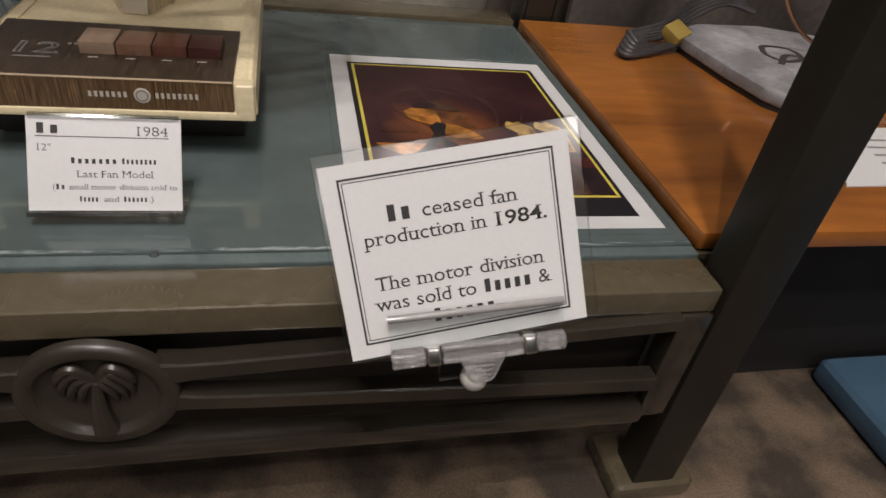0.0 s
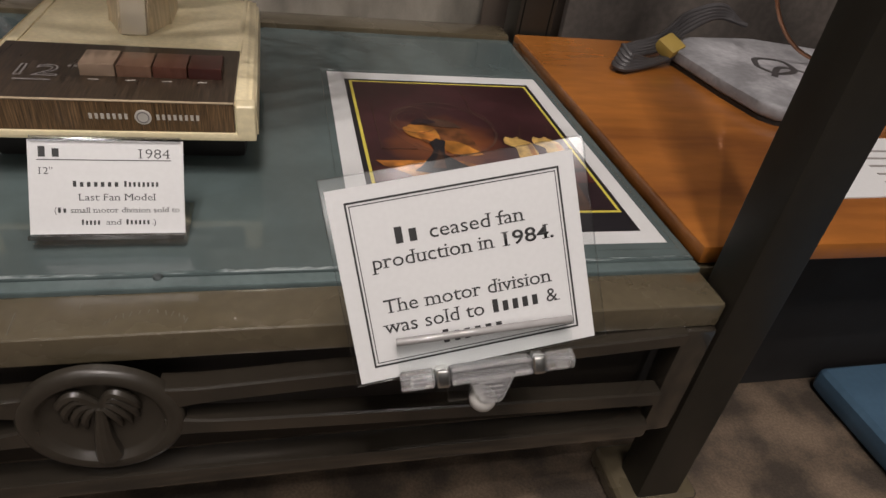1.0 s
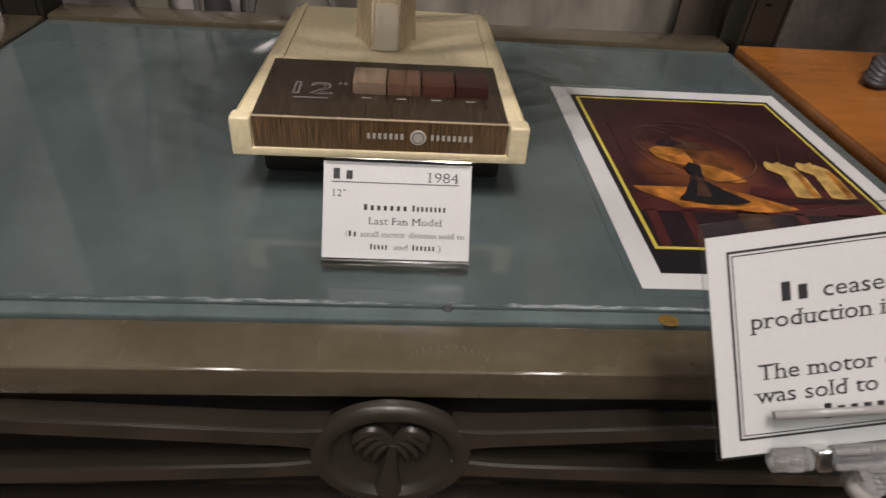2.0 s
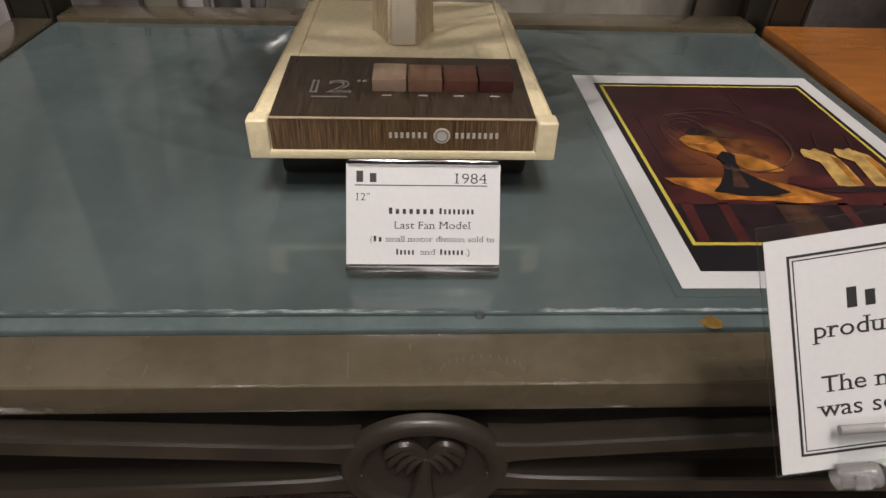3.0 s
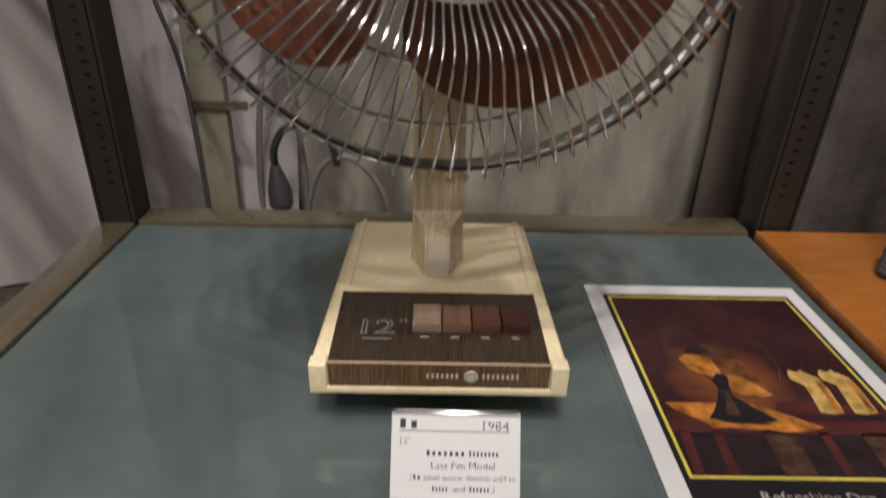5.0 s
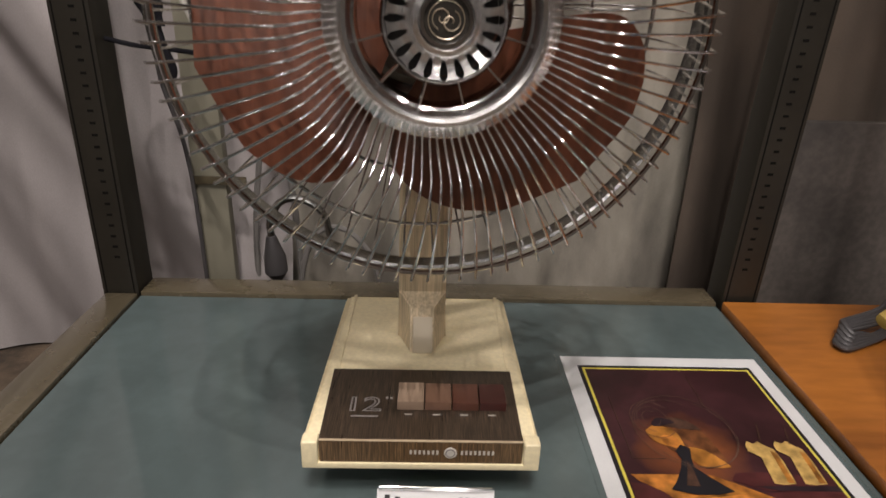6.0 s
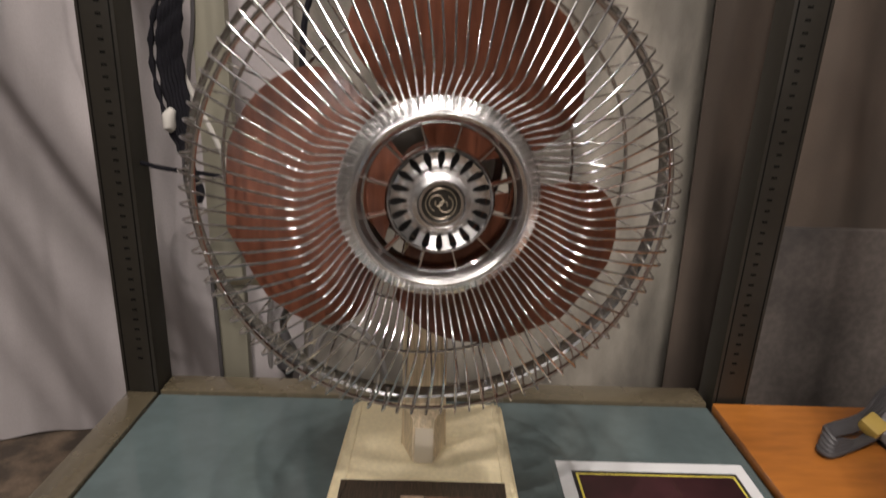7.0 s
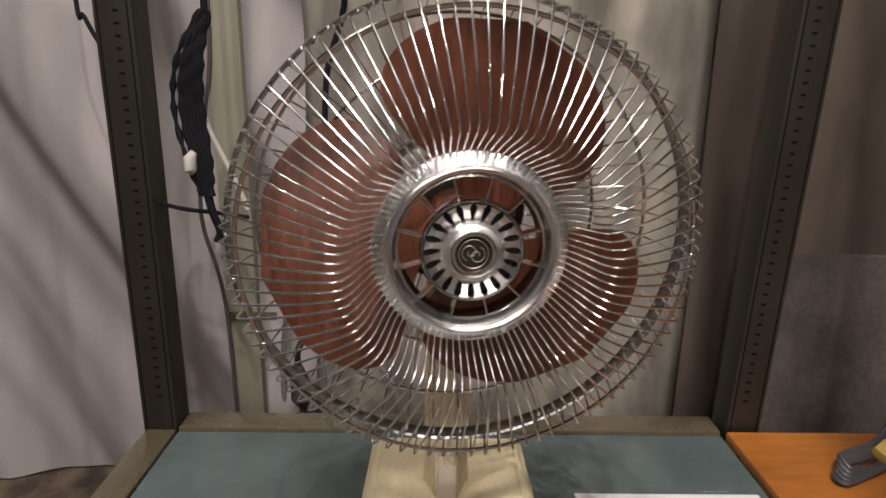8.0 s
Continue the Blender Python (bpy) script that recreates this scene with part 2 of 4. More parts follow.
def prism(points, z0, z1, bevel=0.0, seg=2, bm=None):
    """Outline in x, y raised from z0 to z1."""
    own = bmesh.new()
    f = own.faces.new([own.verts.new((x, y, z0)) for x, y in points])
    r = bmesh.ops.extrude_face_region(own, geom=[f])
    bmesh.ops.translate(own, verts=[v for v in r["geom"] if isinstance(v, bmesh.types.BMVert)], vec=(0, 0, z1 - z0))
    if bevel:
        bmesh.ops.bevel(own, geom=own.edges[:], offset=bevel, segments=seg, affect="EDGES", profile=0.6)
    return join(bm, own)


def tube(points, r, n=6, closed=False, bm=None, radii=None):
    own = bmesh.new()
    pts = [Vector(p) for p in points]
    rings, up = [], None
    count = len(pts)
    for i, p in enumerate(pts):
        a = pts[i - 1] if (i or closed) else p
        b = pts[(i + 1) % count] if (i < count - 1 or closed) else p
        d = (b - a).normalized()
        if up is None:
            up = d.orthogonal().normalized()
        up = (up - d * up.dot(d)).normalized()
        side = d.cross(up)
        rr = radii[i] if radii else r
        rings.append([own.verts.new(p + (up * math.cos(2 * math.pi * k / n) + side * math.sin(2 * math.pi * k / n)) * rr) for k in range(n)])
    for i in range(count if closed else count - 1):
        a, b = rings[i], rings[(i + 1) % count]
        for k in range(n):
            own.faces.new((a[k], a[(k + 1) % n], b[(k + 1) % n], b[k]))
    if not closed:
        own.faces.new(rings[0][::-1])
        own.faces.new(rings[-1])
    return join(bm, own)


def smooth_line(points, steps=8):
    """Catmull-Rom line through the points."""
    p = [Vector(q) for q in points]
    p = [p[0] * 2 - p[1]] + p + [p[-1] * 2 - p[-2]]
    out = []
    for i in range(1, len(p) - 2):
        for s in range(steps):
            t = s / steps
            out.append(0.5 * (2 * p[i] + (p[i + 1] - p[i - 1]) * t + (2 * p[i - 1] - 5 * p[i] + 4 * p[i + 1] - p[i + 2]) * t * t + (3 * p[i] - p[i - 1] - 3 * p[i + 1] + p[i + 2]) * t ** 3))
    return out + [p[-2]]


def lathe(profile, n=64, closed=False):
    """Profile of (radius, depth along y) turned round the y axis."""
    own = bmesh.new()
    rings = []
    for r, y in profile:
        if r < 1e-6:
            rings.append([own.verts.new((0, y, 0))])
        else:
            rings.append([own.verts.new((r * math.cos(2 * math.pi * k / n), y, r * math.sin(2 * math.pi * k / n))) for k in range(n)])
    pairs = list(zip(rings, rings[1:])) + ([(rings[-1], rings[0])] if closed else [])
    for a, b in pairs:
        for k in range(n):
            j = (k + 1) % n
            if len(a) == 1 and len(b) == 1:
                continue
            if len(a) == 1:
                own.faces.new((a[0], b[j], b[k]))
            elif len(b) == 1:
                own.faces.new((a[k], a[j], b[0]))
            else:
                own.faces.new((a[k], a[j], b[j], b[k]))
    return own


def moved(bm, m):
    bm.transform(m)
    return bm


def add_serifs(bm, reach=0.085, thick=0.045):
    """Slab feet and heads on the upright stems of flat letters."""
    todo, ends = set(bm.faces), []
    while todo:
        stack, island = [todo.pop()], []
        while stack:
            f = stack.pop()
            island.append(f)
            for e in f.edges:
                for g in e.link_faces:
                    if g in todo:
                        todo.discard(g)
                        stack.append(g)
        ys = [v.co.y for f in island for v in f.verts]
        if max(ys) - min(ys) < 0.3:
            continue
        for f in island:
            for e in f.edges:
                a, b = e.verts[0].co, e.verts[1].co
                if len(e.link_faces) == 1 and abs(a.y - b.y) < 0.004 and 0.045 < abs(a.x - b.x) < 0.15:
                    up = f.calc_center_median().y < a.y
                    if (up and a.y > 0.4) or (not up and a.y < 0.05):
                        ends.append((min(a.x, b.x), max(a.x, b.x), a.y, -thick if up else thick))
    for x0, x1, y, h in ends:
        bm.faces.new([bm.verts.new(p) for p in ((x0 - reach, min(y, y + h), 0.002), (x1 + reach, min(y, y + h), 0.002), (x1 + reach, max(y, y + h), 0.002), (x0 - reach, max(y, y + h), 0.002))])


def lettering(text, cx, y, width, height, bold=0.0, m=Matrix(), align="C", depth=0.00012, outline=0.0, serif=True):
    """Words as a thin raised mesh of that width and capital height; cx: the middle (C), left (L) or right (R) of the line."""
    cu = bpy.data.curves.new("words", "FONT")
    cu.body, cu.size, cu.extrude, cu.offset = text, 1.0, 0.0, bold
    cu.resolution_u = 3
    if outline:
        cu.fill_mode, cu.bevel_depth, cu.bevel_resolution = "NONE", outline, 0
    ob = new("words", cu)
    bpy.context.view_layer.update()
    me = bpy.data.meshes.new_from_object(ob.evaluated_get(bpy.context.evaluated_depsgraph_get()))
    bpy.data.objects.remove(ob)
    bm = bmesh.new()
    bm.from_mesh(me)
    bpy.data.meshes.remove(me)
    if serif and not outline:
        add_serifs(bm)
    x0, x1 = min(v.co.x for v in bm.verts), max(v.co.x for v in bm.verts)
    sx, sy = width / (x1 - x0), height / 0.73
    left = {"C": cx - width / 2, "L": cx, "R": cx - width}[align]
    for v in bm.verts:
        v.co = Vector((left + (v.co.x - x0) * sx, y + v.co.y * sy, v.co.z * sy * 0.3 if outline else 0))
    if not outline:
        r = bmesh.ops.extrude_face_region(bm, geom=bm.faces[:])
        bmesh.ops.translate(bm, verts=[v for v in r["geom"] if isinstance(v, bmesh.types.BMVert)], vec=(0, 0, depth))
    bm.transform(m)
    return bm


G = 0.22  # top of the glass shelf above the floor

# ---- room ----
tagged(part("floor", box(-2.5, 2.5, -6.6, 2.0, -0.05, 0.0), CARPET), "brown mottled carpet floor of the display room", "floor", kind="structure")
tagged(part("ceiling", box(-2.5, 2.5, -6.6, 2.0, CEIL, CEIL + 0.05), CEILM), "plain dark grey ceiling over the display room", "ceiling", kind="structure")
for nm, b in (("wall_north", (-2.5, 2.5, 2.0, 2.1)), ("wall_south", (-2.5, 2.5, -6.7, -6.6)), ("wall_west", (-2.6, -2.5, -6.6, 2.0)), ("wall_east", (2.5, 2.6, -6.6, 2.0))):
    tagged(part(nm, box(*b, 0, CEIL), WALL), "plain brown grey painted room wall", "wall", kind="structure")


def drape(name, x0, x1, y, z1, folds, label, lean=0.0, seed=1.0, cloth=None):
    """Hanging cloth with uneven folds and a thickness."""
    nx, nz = 300, 90
    own = bmesh.new()
    rows = []
    for j in range(nz + 1):
        z = 0.004 + (z1 - 0.004) * j / nz
        row = []
        for i in range(nx + 1):
            x = x0 + (x1 - x0) * i / nx
            s = x + lean * (z - 0.2)
            d = 0.020 * math.sin(s * folds + 1.6 * noise.noise((s * 3, seed, z * 0.5))) + 0.045 * noise.noise((s * 5.0, seed, z * 0.8)) + 0.012 * noise.noise((s * 18, seed + 3, z * 2))
            row.append(own.verts.new((x, y + d, z)))
        rows.append(row)
    for j in range(nz):
        for i in range(nx):
            own.faces.new((rows[j][i], rows[j][i + 1], rows[j + 1][i + 1], rows[j + 1][i]))
    r = bmesh.ops.extrude_face_region(own, geom=own.faces[:])
    bmesh.ops.translate(own, verts=[v for v in r["geom"] if isinstance(v, bmesh.types.BMVert)], vec=(0, 0.003, 0))
    return tagged(part(name, own, cloth or CLOTH, smooth=True), label, "curtain", "drapes behind the rack")


drape("curtain", -1.9, -0.225, 0.66, 1.9, 24, "pinkish grey cloth drape hanging in diagonal folds to the floor", 0.55, 1.0)
drape("curtain", -0.30, 0.50, 0.77, 1.9, 30, "beige grey cloth drape hanging in soft vertical folds", 0.0, 5.0, CLOTH_B)
drape("curtain", 0.40, 1.9, 0.70, 1.9, 26, "brown grey cloth drape hanging behind the wooden board", 0.1, 9.0, CLOTH_C)

# ---- metal display rack ----
rack = thing("display_rack", (0, 0.2, 0), "olive brown enamelled metal display rack with palm tree medallion apron", "rack")


def rack_post(x0, x1, y0, y1, slotted, side, lean=0.0):
    shear = Matrix(((1, 0, lean, -lean * G), (0, 1, 0, 0), (0, 0, 1, 0), (0, 0, 0, 1)))
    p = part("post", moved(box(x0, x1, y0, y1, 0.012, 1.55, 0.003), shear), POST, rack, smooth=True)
    part("foot_pad", box(x0 - 0.015, x1 + 0.018, y0 - 0.004, y1 + 0.022, 0.0, 0.020, 0.007, 3), OLIVE, rack, smooth=True)
    if slotted:
        xs = x0 + (x1 - x0) * (0.58 if side < 0 else 0.42)
        for k in range(58):
            z = G + 0.05 + k * 0.0135
            part("slot", moved(box(xs - 0.0032, xs + 0.0032, y0 - 0.0004, y0 + 0.004, z, z + 0.0029), shear), SLOT, p)
        for xe in (x0 + 0.0052, x1 - 0.0052):
            part("flange_groove", moved(box(xe - 0.0009, xe + 0.0009, y0 - 0.0003, y0 + 0.002, 0.02, 1.54), shear), SLOT, p)


rack_post(0.361, 0.398, -0.044, -0.014, False, 1)
rack_post(-0.398, -0.361, -0.044, -0.014, False, -1)
rack_post(0.366, 0.411, 0.436, 0.480, True, 1, 0.032)
rack_post(-0.406, -0.362, 0.436, 0.480, True, -1)
part("front_rail", box(-0.3605, 0.3605, -0.0390, -0.0065, G - 0.0215, G - 0.003, 0.0022, 3), OLIVE, rack, smooth=True)
part("back_rail", box(-0.3605, 0.3605, 0.4365, 0.478, G - 0.02, G + 0.005, 0.0018), OLIVE, rack, smooth=True)
for s in (-1, 1):
    part("side_rail", box(min(s * 0.3625, s * 0.402), max(s * 0.3625, s * 0.402), 0.0005, 0.4345, G - 0.02, G + (0.004 if s < 0 else -0.006), 0.0022), OLIVE, rack, smooth=True)
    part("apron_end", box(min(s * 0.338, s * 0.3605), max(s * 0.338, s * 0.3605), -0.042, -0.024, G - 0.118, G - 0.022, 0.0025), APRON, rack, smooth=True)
# Backing panel; its colour carries the shade of the open gaps between bars.
part("apron_shade_panel", box(-0.337, 0.337, -0.020, -0.016, G - 0.116, G - 0.022), GAP_SHADE, rack)
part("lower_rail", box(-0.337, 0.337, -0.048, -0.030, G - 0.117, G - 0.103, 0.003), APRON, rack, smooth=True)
MX, MZ = 0.004, G - 0.056
ring = lathe([(0.0388, 0.006), (0.0388, 0.000), (0.0380, -0.0030), (0.0362, -0.0050), (0.0335, -0.0058), (0.0308, -0.0050), (0.0290, -0.0020), (0.0278, 0.0008), (0.0262, 0.0018), (0.0, 0.0022), (0.0, 0.006)], 64)
ring.transform(Matrix.Diagonal((1.04, 0.6, 0.98, 1)))
medal = part("medallion", moved(ring, Matrix.Translation((MX, -0.046, MZ))), MEDAL, rack, "round cast medallion with a palm tree in relief", smooth=True)
palm = tube(smooth_line([(MX - 0.001, -0.0450, MZ - 0.0275), (MX - 0.001, -0.0468, MZ - 0.010), (MX + 0.001, -0.0475, MZ + 0.012)], 6), 0.003, 10, radii=[0.0074 - 0.0050 * k / 12 for k in range(13)])
part("palm_trunk", palm, MEDAL, medal, smooth=True)
for s in (-1, 1):
    for tipx, tipz, rise, fat in ((0.0190, 0.0070, 0.0110, 0.0023), (0.0175, 0.0000, 0.0075, 0.0022), (0.0135, -0.0045, 0.0030, 0.0021), (0.0085, -0.0060, -0.0005, 0.0019)):
        line = smooth_line([(MX + 0.001, -0.0460, MZ + 0.012), (MX + s * tipx * 0.45, -0.0476, MZ + 0.0110 + rise), (MX + s * tipx * 0.85, -0.0474, MZ + (0.0135 + rise + tipz) * 0.52), (MX + s * tipx, -0.0452, MZ + tipz)], 5)
        part("palm_leaf", tube(line, 0.002, 8, radii=[0.0007 + fat * math.sin(math.pi * min(1, 0.12 + 0.88 * k / 15)) ** 0.6 for k in range(16)]), MEDAL, medal, smooth=True)


def flat_bar(line, halves, depth):
    """Cast bar of near-rectangular section with softened edges along a line in x and z."""
    own, rows = bmesh.new(), []
    for (x, y, z), h in zip(line, halves):
        e = min(0.0012, h * 0.45)
        rows.append([own.verts.new((x, y + dy, z + dz)) for dy, dz in ((0, h - e), (e, h), (depth, h), (depth, -h), (e, -h), (0, e - h))])
    for a, b in zip(rows, rows[1:]):
        for k in range(6):
            own.faces.new((a[k], a[(k + 1) % 6], b[(k + 1) % 6], b[k]))
    own.faces.new(rows[0][::-1])
    own.faces.new(rows[-1])
    bmesh.ops.bevel(own, geom=[e for e in own.edges if len(e.link_faces) == 2 and e.calc_face_angle(0) > 0.4 and e.calc_length() > 0.004], offset=0.0004, segments=2, affect="EDGES")
    return own


for s in (-1, 1):
    for z_in, z_out, t_in, t_out in ((-0.0425, -0.0255, 0.0062, 0.0052), (-0.0640, -0.0800, 0.0052, 0.0062)):
        line = smooth_line([(MX + s * 0.030, -0.0480, G + z_in), (MX + s * 0.075, -0.0485, G + z_in * 0.80 + z_out * 0.20), (MX + s * 0.20, -0.0475, G + z_in * 0.42 + z_out * 0.58), (s * 0.337, -0.0460, G + z_out)], 6)
        n = len(line) - 1
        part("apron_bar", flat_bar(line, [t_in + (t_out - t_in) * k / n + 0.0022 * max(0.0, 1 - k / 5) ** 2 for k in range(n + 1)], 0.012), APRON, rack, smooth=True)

# glass shelf with its worn front edge
shelf = thing("glass_shelf", (0, 0.2, G - 0.006), "teal backed glass shelf with a worn front edge in the rack", "shelf")
part("glass_top", box(-0.3605, 0.3605, 0.0035, 0.4355, G - 0.0055, G, 0.0008), TEAL, shelf)
part("glass_edge", box(-0.3605, 0.3605, -0.0062, 0.0030, G - 0.0055, G - 0.0006, 0.0012), TEAL_EDGE, shelf, "pale teal polished edge")
near, far = [], []
for k in range(241):
    x = -0.359 + 0.718 * k / 240
    near.append((x, 0.0040 + 0.0004 * noise.noise((x * 60, 1.0, 0))))
    far.append((x, 0.0066 + 0.0016 * noise.noise((x * 45, 5.0, 0)) + 0.0012 * noise.noise((x * 160, 9.0, 0))))
part("worn_line", prism(near + far[::-1], G + 0.00005, G + 0.00015), WEAR, shelf, "scuffed pale line along the edge")
rng = random.Random(4)
for k in range(13):
    a = math.pi * (0.1 + 0.8 * k / 12)
    x, y = 0.030 - 0.020 * math.cos(a), -0.033 + 0.011 * math.sin(a)
    part("scratch", moved(box(-0.0003, 0.0003, -0.0012 - 0.002 * rng.random(), 0.001, 0, 0.00012), pose(x, y, G - 0.003, 0, 0, 40 * (rng.random() - 0.5))), SCRATCH, rack)
for x, y, le in ((-0.031, -0.027, 0.008), (-0.12, -0.03, 0.004), (0.24, -0.034, 0.003), (-0.003, -0.016, 0.002)):
    part("scratch", moved(box(-0.0004, 0.0004, -le, le, 0, 0.00012), pose(x, y, G - 0.003, 0, 0, 3)), SCRATCH, rack)
nub = lathe([(0, -0.0012), (0.002, -0.0010), (0.0028, 0.0), (0.0028, 0.001)], 14)
part("nub", moved(nub, Matrix.Translation((0.031, 0.0025, G - 0.0003)) @ pose(0, 0, 0, -90)), NUB, shelf, "small grey rubber nub")
blob = bmesh.new()
bmesh.ops.create_icosphere(blob, subdivisions=2, radius=1)
for v in blob.verts:
    v.co *= 1 + 0.3 * noise.noise(v.co * 2)
part("residue", moved(blob, Matrix.Translation((0.1455, -0.0030, G - 0.0006)) @ Matrix.Diagonal((0.0055, 0.0045, 0.0006, 1))), AMBER, shelf, "amber glue residue", smooth=True)

# ---- wooden board beside the rack ----
tagged(part("wooden_board", box(0.364, 1.55, 0.002, 0.430, G - 0.004, G + 0.010, 0.0025), WOOD, smooth=True), "orange varnished pine board lying beside the glass shelf", "board")
tagged(part("black_skirt", box(0.42, 1.55, 0.075, 0.095, 0.0, G - 0.0045), SKIRT), "black board standing under the pine board", "panel")
tagged(part("blue_mat", box(0.615, 1.2, -0.42, 0.066, 0.0, 0.030, 0.012, 3), BLUE, smooth=True), "blue vinyl pad lying on the carpet", "mat")

# ---- desk fan ----
FX = -0.007
fan = thing("desk_fan", (FX, 0.22, G), "cream and brown woodgrain electric desk fan with chrome wire guard", "fan")


def base_outline(inset=0.0):
    fw, bw, y0, y1 = 0.090 - inset, 0.086 - inset, 0.105 + inset, 0.342 - inset
    return [(FX - fw, y0), (FX + fw, y0), (FX + bw, y1), (FX - bw, y1)]


part("plinth", prism([(x * 0.885 + FX * 0.115, 0.136 if y < 0.2 else 0.33) for x, y in base_outline()], G, G + 0.031, 0.006), BLACK, fan, "black plastic plinth", smooth=True)
body = bmesh.new()
lo = [body.verts.new((x, y, G + 0.030)) for x, y in base_outline()]
mid = [body.verts.new((x, y, G + 0.0515)) for x, y in base_outline(0.0012)]
hi = [body.verts.new((x, y + (0.004 if y < 0.2 else 0), G + (0.0540 if y < 0.2 else 0.0550))) for x, y in base_outline(0.005)]
for a, b in ((lo, mid), (mid, hi)):
    for k in range(4):
        body.faces.new((a[k], a[(k + 1) % 4], b[(k + 1) % 4], b[k]))
body.faces.new(lo[::-1])
body.faces.new(hi)
bmesh.ops.bevel(body, geom=[e for e in body.edges], offset=0.003, segments=3, affect="EDGES")
part("base_body", body, CREAM, fan, "cream plastic base housing", smooth=True)
part("front_cover", box(FX - 0.0755, FX + 0.0755, 0.1035, 0.114, G + 0.0360, G + 0.0556, 0.0005), GRAIN, fan, "brown woodgrain front face")
cover = bmesh.new()
vs = [cover.verts.new(p) for p in ((FX - 0.0755, 0.1050, G + 0.0557), (FX + 0.0755, 0.1050, G + 0.0557), (FX + 0.0752, 0.1945, G + 0.0575), (FX - 0.0768, 0.1945, G + 0.0575))]
top_face = cover.faces.new(vs)
r = bmesh.ops.extrude_face_region(cover, geom=[top_face])
bmesh.ops.translate(cover, verts=[v for v in r["geom"] if isinstance(v, bmesh.types.BMVert)], vec=(0, 0, -0.006))
panel = part("control_panel", cover, GRAIN_TOP, fan, "dark woodgrain control panel")
part("panel_trim", box(FX - 0.0755, FX + 0.0755, 0.1030, 0.1052, G + 0.0553, G + 0.0561, 0.0003), mat("pale_trim", (0.42, 0.33, 0.22), 0.35), fan, "pale edge line")
for k in range(4):
    x = -0.027 + 0.0217 * k
    part("button", box(x + 0.0004, x + 0.0213, 0.140, 0.166, G + 0.0555, G + 0.0638 + 0.0005 * (k == 0), 0.0009), BUTTONS[k], panel, smooth=True)
mat_caption = mat("faded_print", (0.36, 0.33, 0.29), 0.5)
slope = Matrix.Translation((0, 0.1035, G + 0.0558)) @ Matrix.Rotation(math.atan2(0.0018, 0.082), 4, "X")
part("number", lettering("12", -0.0515, 0.0345, 0.025, 0.0180, 0, slope, depth=0.0002, outline=0.026), GREYINK, panel, "outlined grey number twelve")
for k in range(2):
    part("inch_mark", moved(box(-0.0365 + k * 0.0035, -0.0345 + k * 0.0035, 0.0495, 0.0520, 0, 0.0002), slope), GREYINK, panel)
part("caption_bar", moved(box(-0.062, -0.041, 0.0270, 0.0286, 0, 0.0002), slope), GREYINK, panel)
for k in range(4):
    x = -0.027 + 0.0217 * k + 0.0065
    part("caption_bar", moved(box(x, x + 0.0060, 0.0300, 0.0314, 0, 0.0002), slope), mat_caption, panel)
# maker's mark as plain shapes: two bars and a roundel
fy = 0.1035
for x0, n in ((-0.0155, 7), (0.0225, 8)):
    for k in range(n):
        part("mark_bar", box(x0 + k * 0.0033, x0 + k * 0.0033 + 0.0017, fy - 0.0003, fy + 0.001, G + 0.0440, G + 0.0475), SILVER, fan)
part("front_lip", box(FX - 0.0885, FX + 0.0885, 0.1022, 0.1100, G + 0.0306, G + 0.0358, 0.0012), CREAM, fan, smooth=True)
for sx in (-1, 1):
    x0, x1 = sorted((FX + sx * 0.0762, FX + sx * 0.0886))
    part("cheek", box(x0, x1, 0.1020, 0.1140, G + 0.0308, G + 0.0548, 0.0022, 3), CREAM, fan, smooth=True)
roundel = lathe([(0.0, -0.0004), (0.0047, -0.0004), (0.0050, 0.0003)], 28)
part("mark_roundel", moved(roundel, Matrix.Translation((0.0148, fy, G + 0.0455))), SILVER, fan)
roundel = lathe([(0.0030, -0.0006), (0.0037, -0.0006), (0.0037, -0.0002), (0.0030, -0.0002)], 24, True)
part("mark_ring", moved(roundel, Matrix.Translation((0.0148, fy, G + 0.0455))), GREYINK, fan)

for sx in (-1, 1):
    strip = box(-0.0016, 0.0016, 0.006, 0.150, -0.0015, 0.0007, 0.0005)
    strip.transform(Matrix.Translation((FX + sx * 0.0745, 0.1885, G + 0.0548)) @ Matrix.Rotation(math.atan2(0.0006, 0.15), 4, "X"))
    part("side_strip", strip, CREAM, fan, smooth=True)

# neck with flared foot and small knob
NX = -0.0095
neck = bmesh.new()
levels = [(0.0535, 0.0232, 0.254, 0.306), (0.0620, 0.0226, 0.255, 0.305), (0.0900, 0.0220, 0.2565, 0.303), (0.300, 0.0212, 0.2575, 0.300)]
rings = []
for z, hx, ya, yb in levels:
    c = 0.004
    rings.append([neck.verts.new((NX + x, y, G + z)) for x, y in ((-hx + c, ya), (hx - c, ya), (hx, ya + c), (hx, yb - c), (hx - c, yb), (-hx + c, yb), (-hx, yb - c), (-hx, ya + c))])
for a, b in zip(rings, rings[1:]):
    for k in range(8):
        neck.faces.new((a[k], a[(k + 1) % 8], b[(k + 1) % 8], b[k]))
neck.faces.new(rings[-1])
part("neck", neck, NECK, fan, "beige woodgrain column", smooth=True)
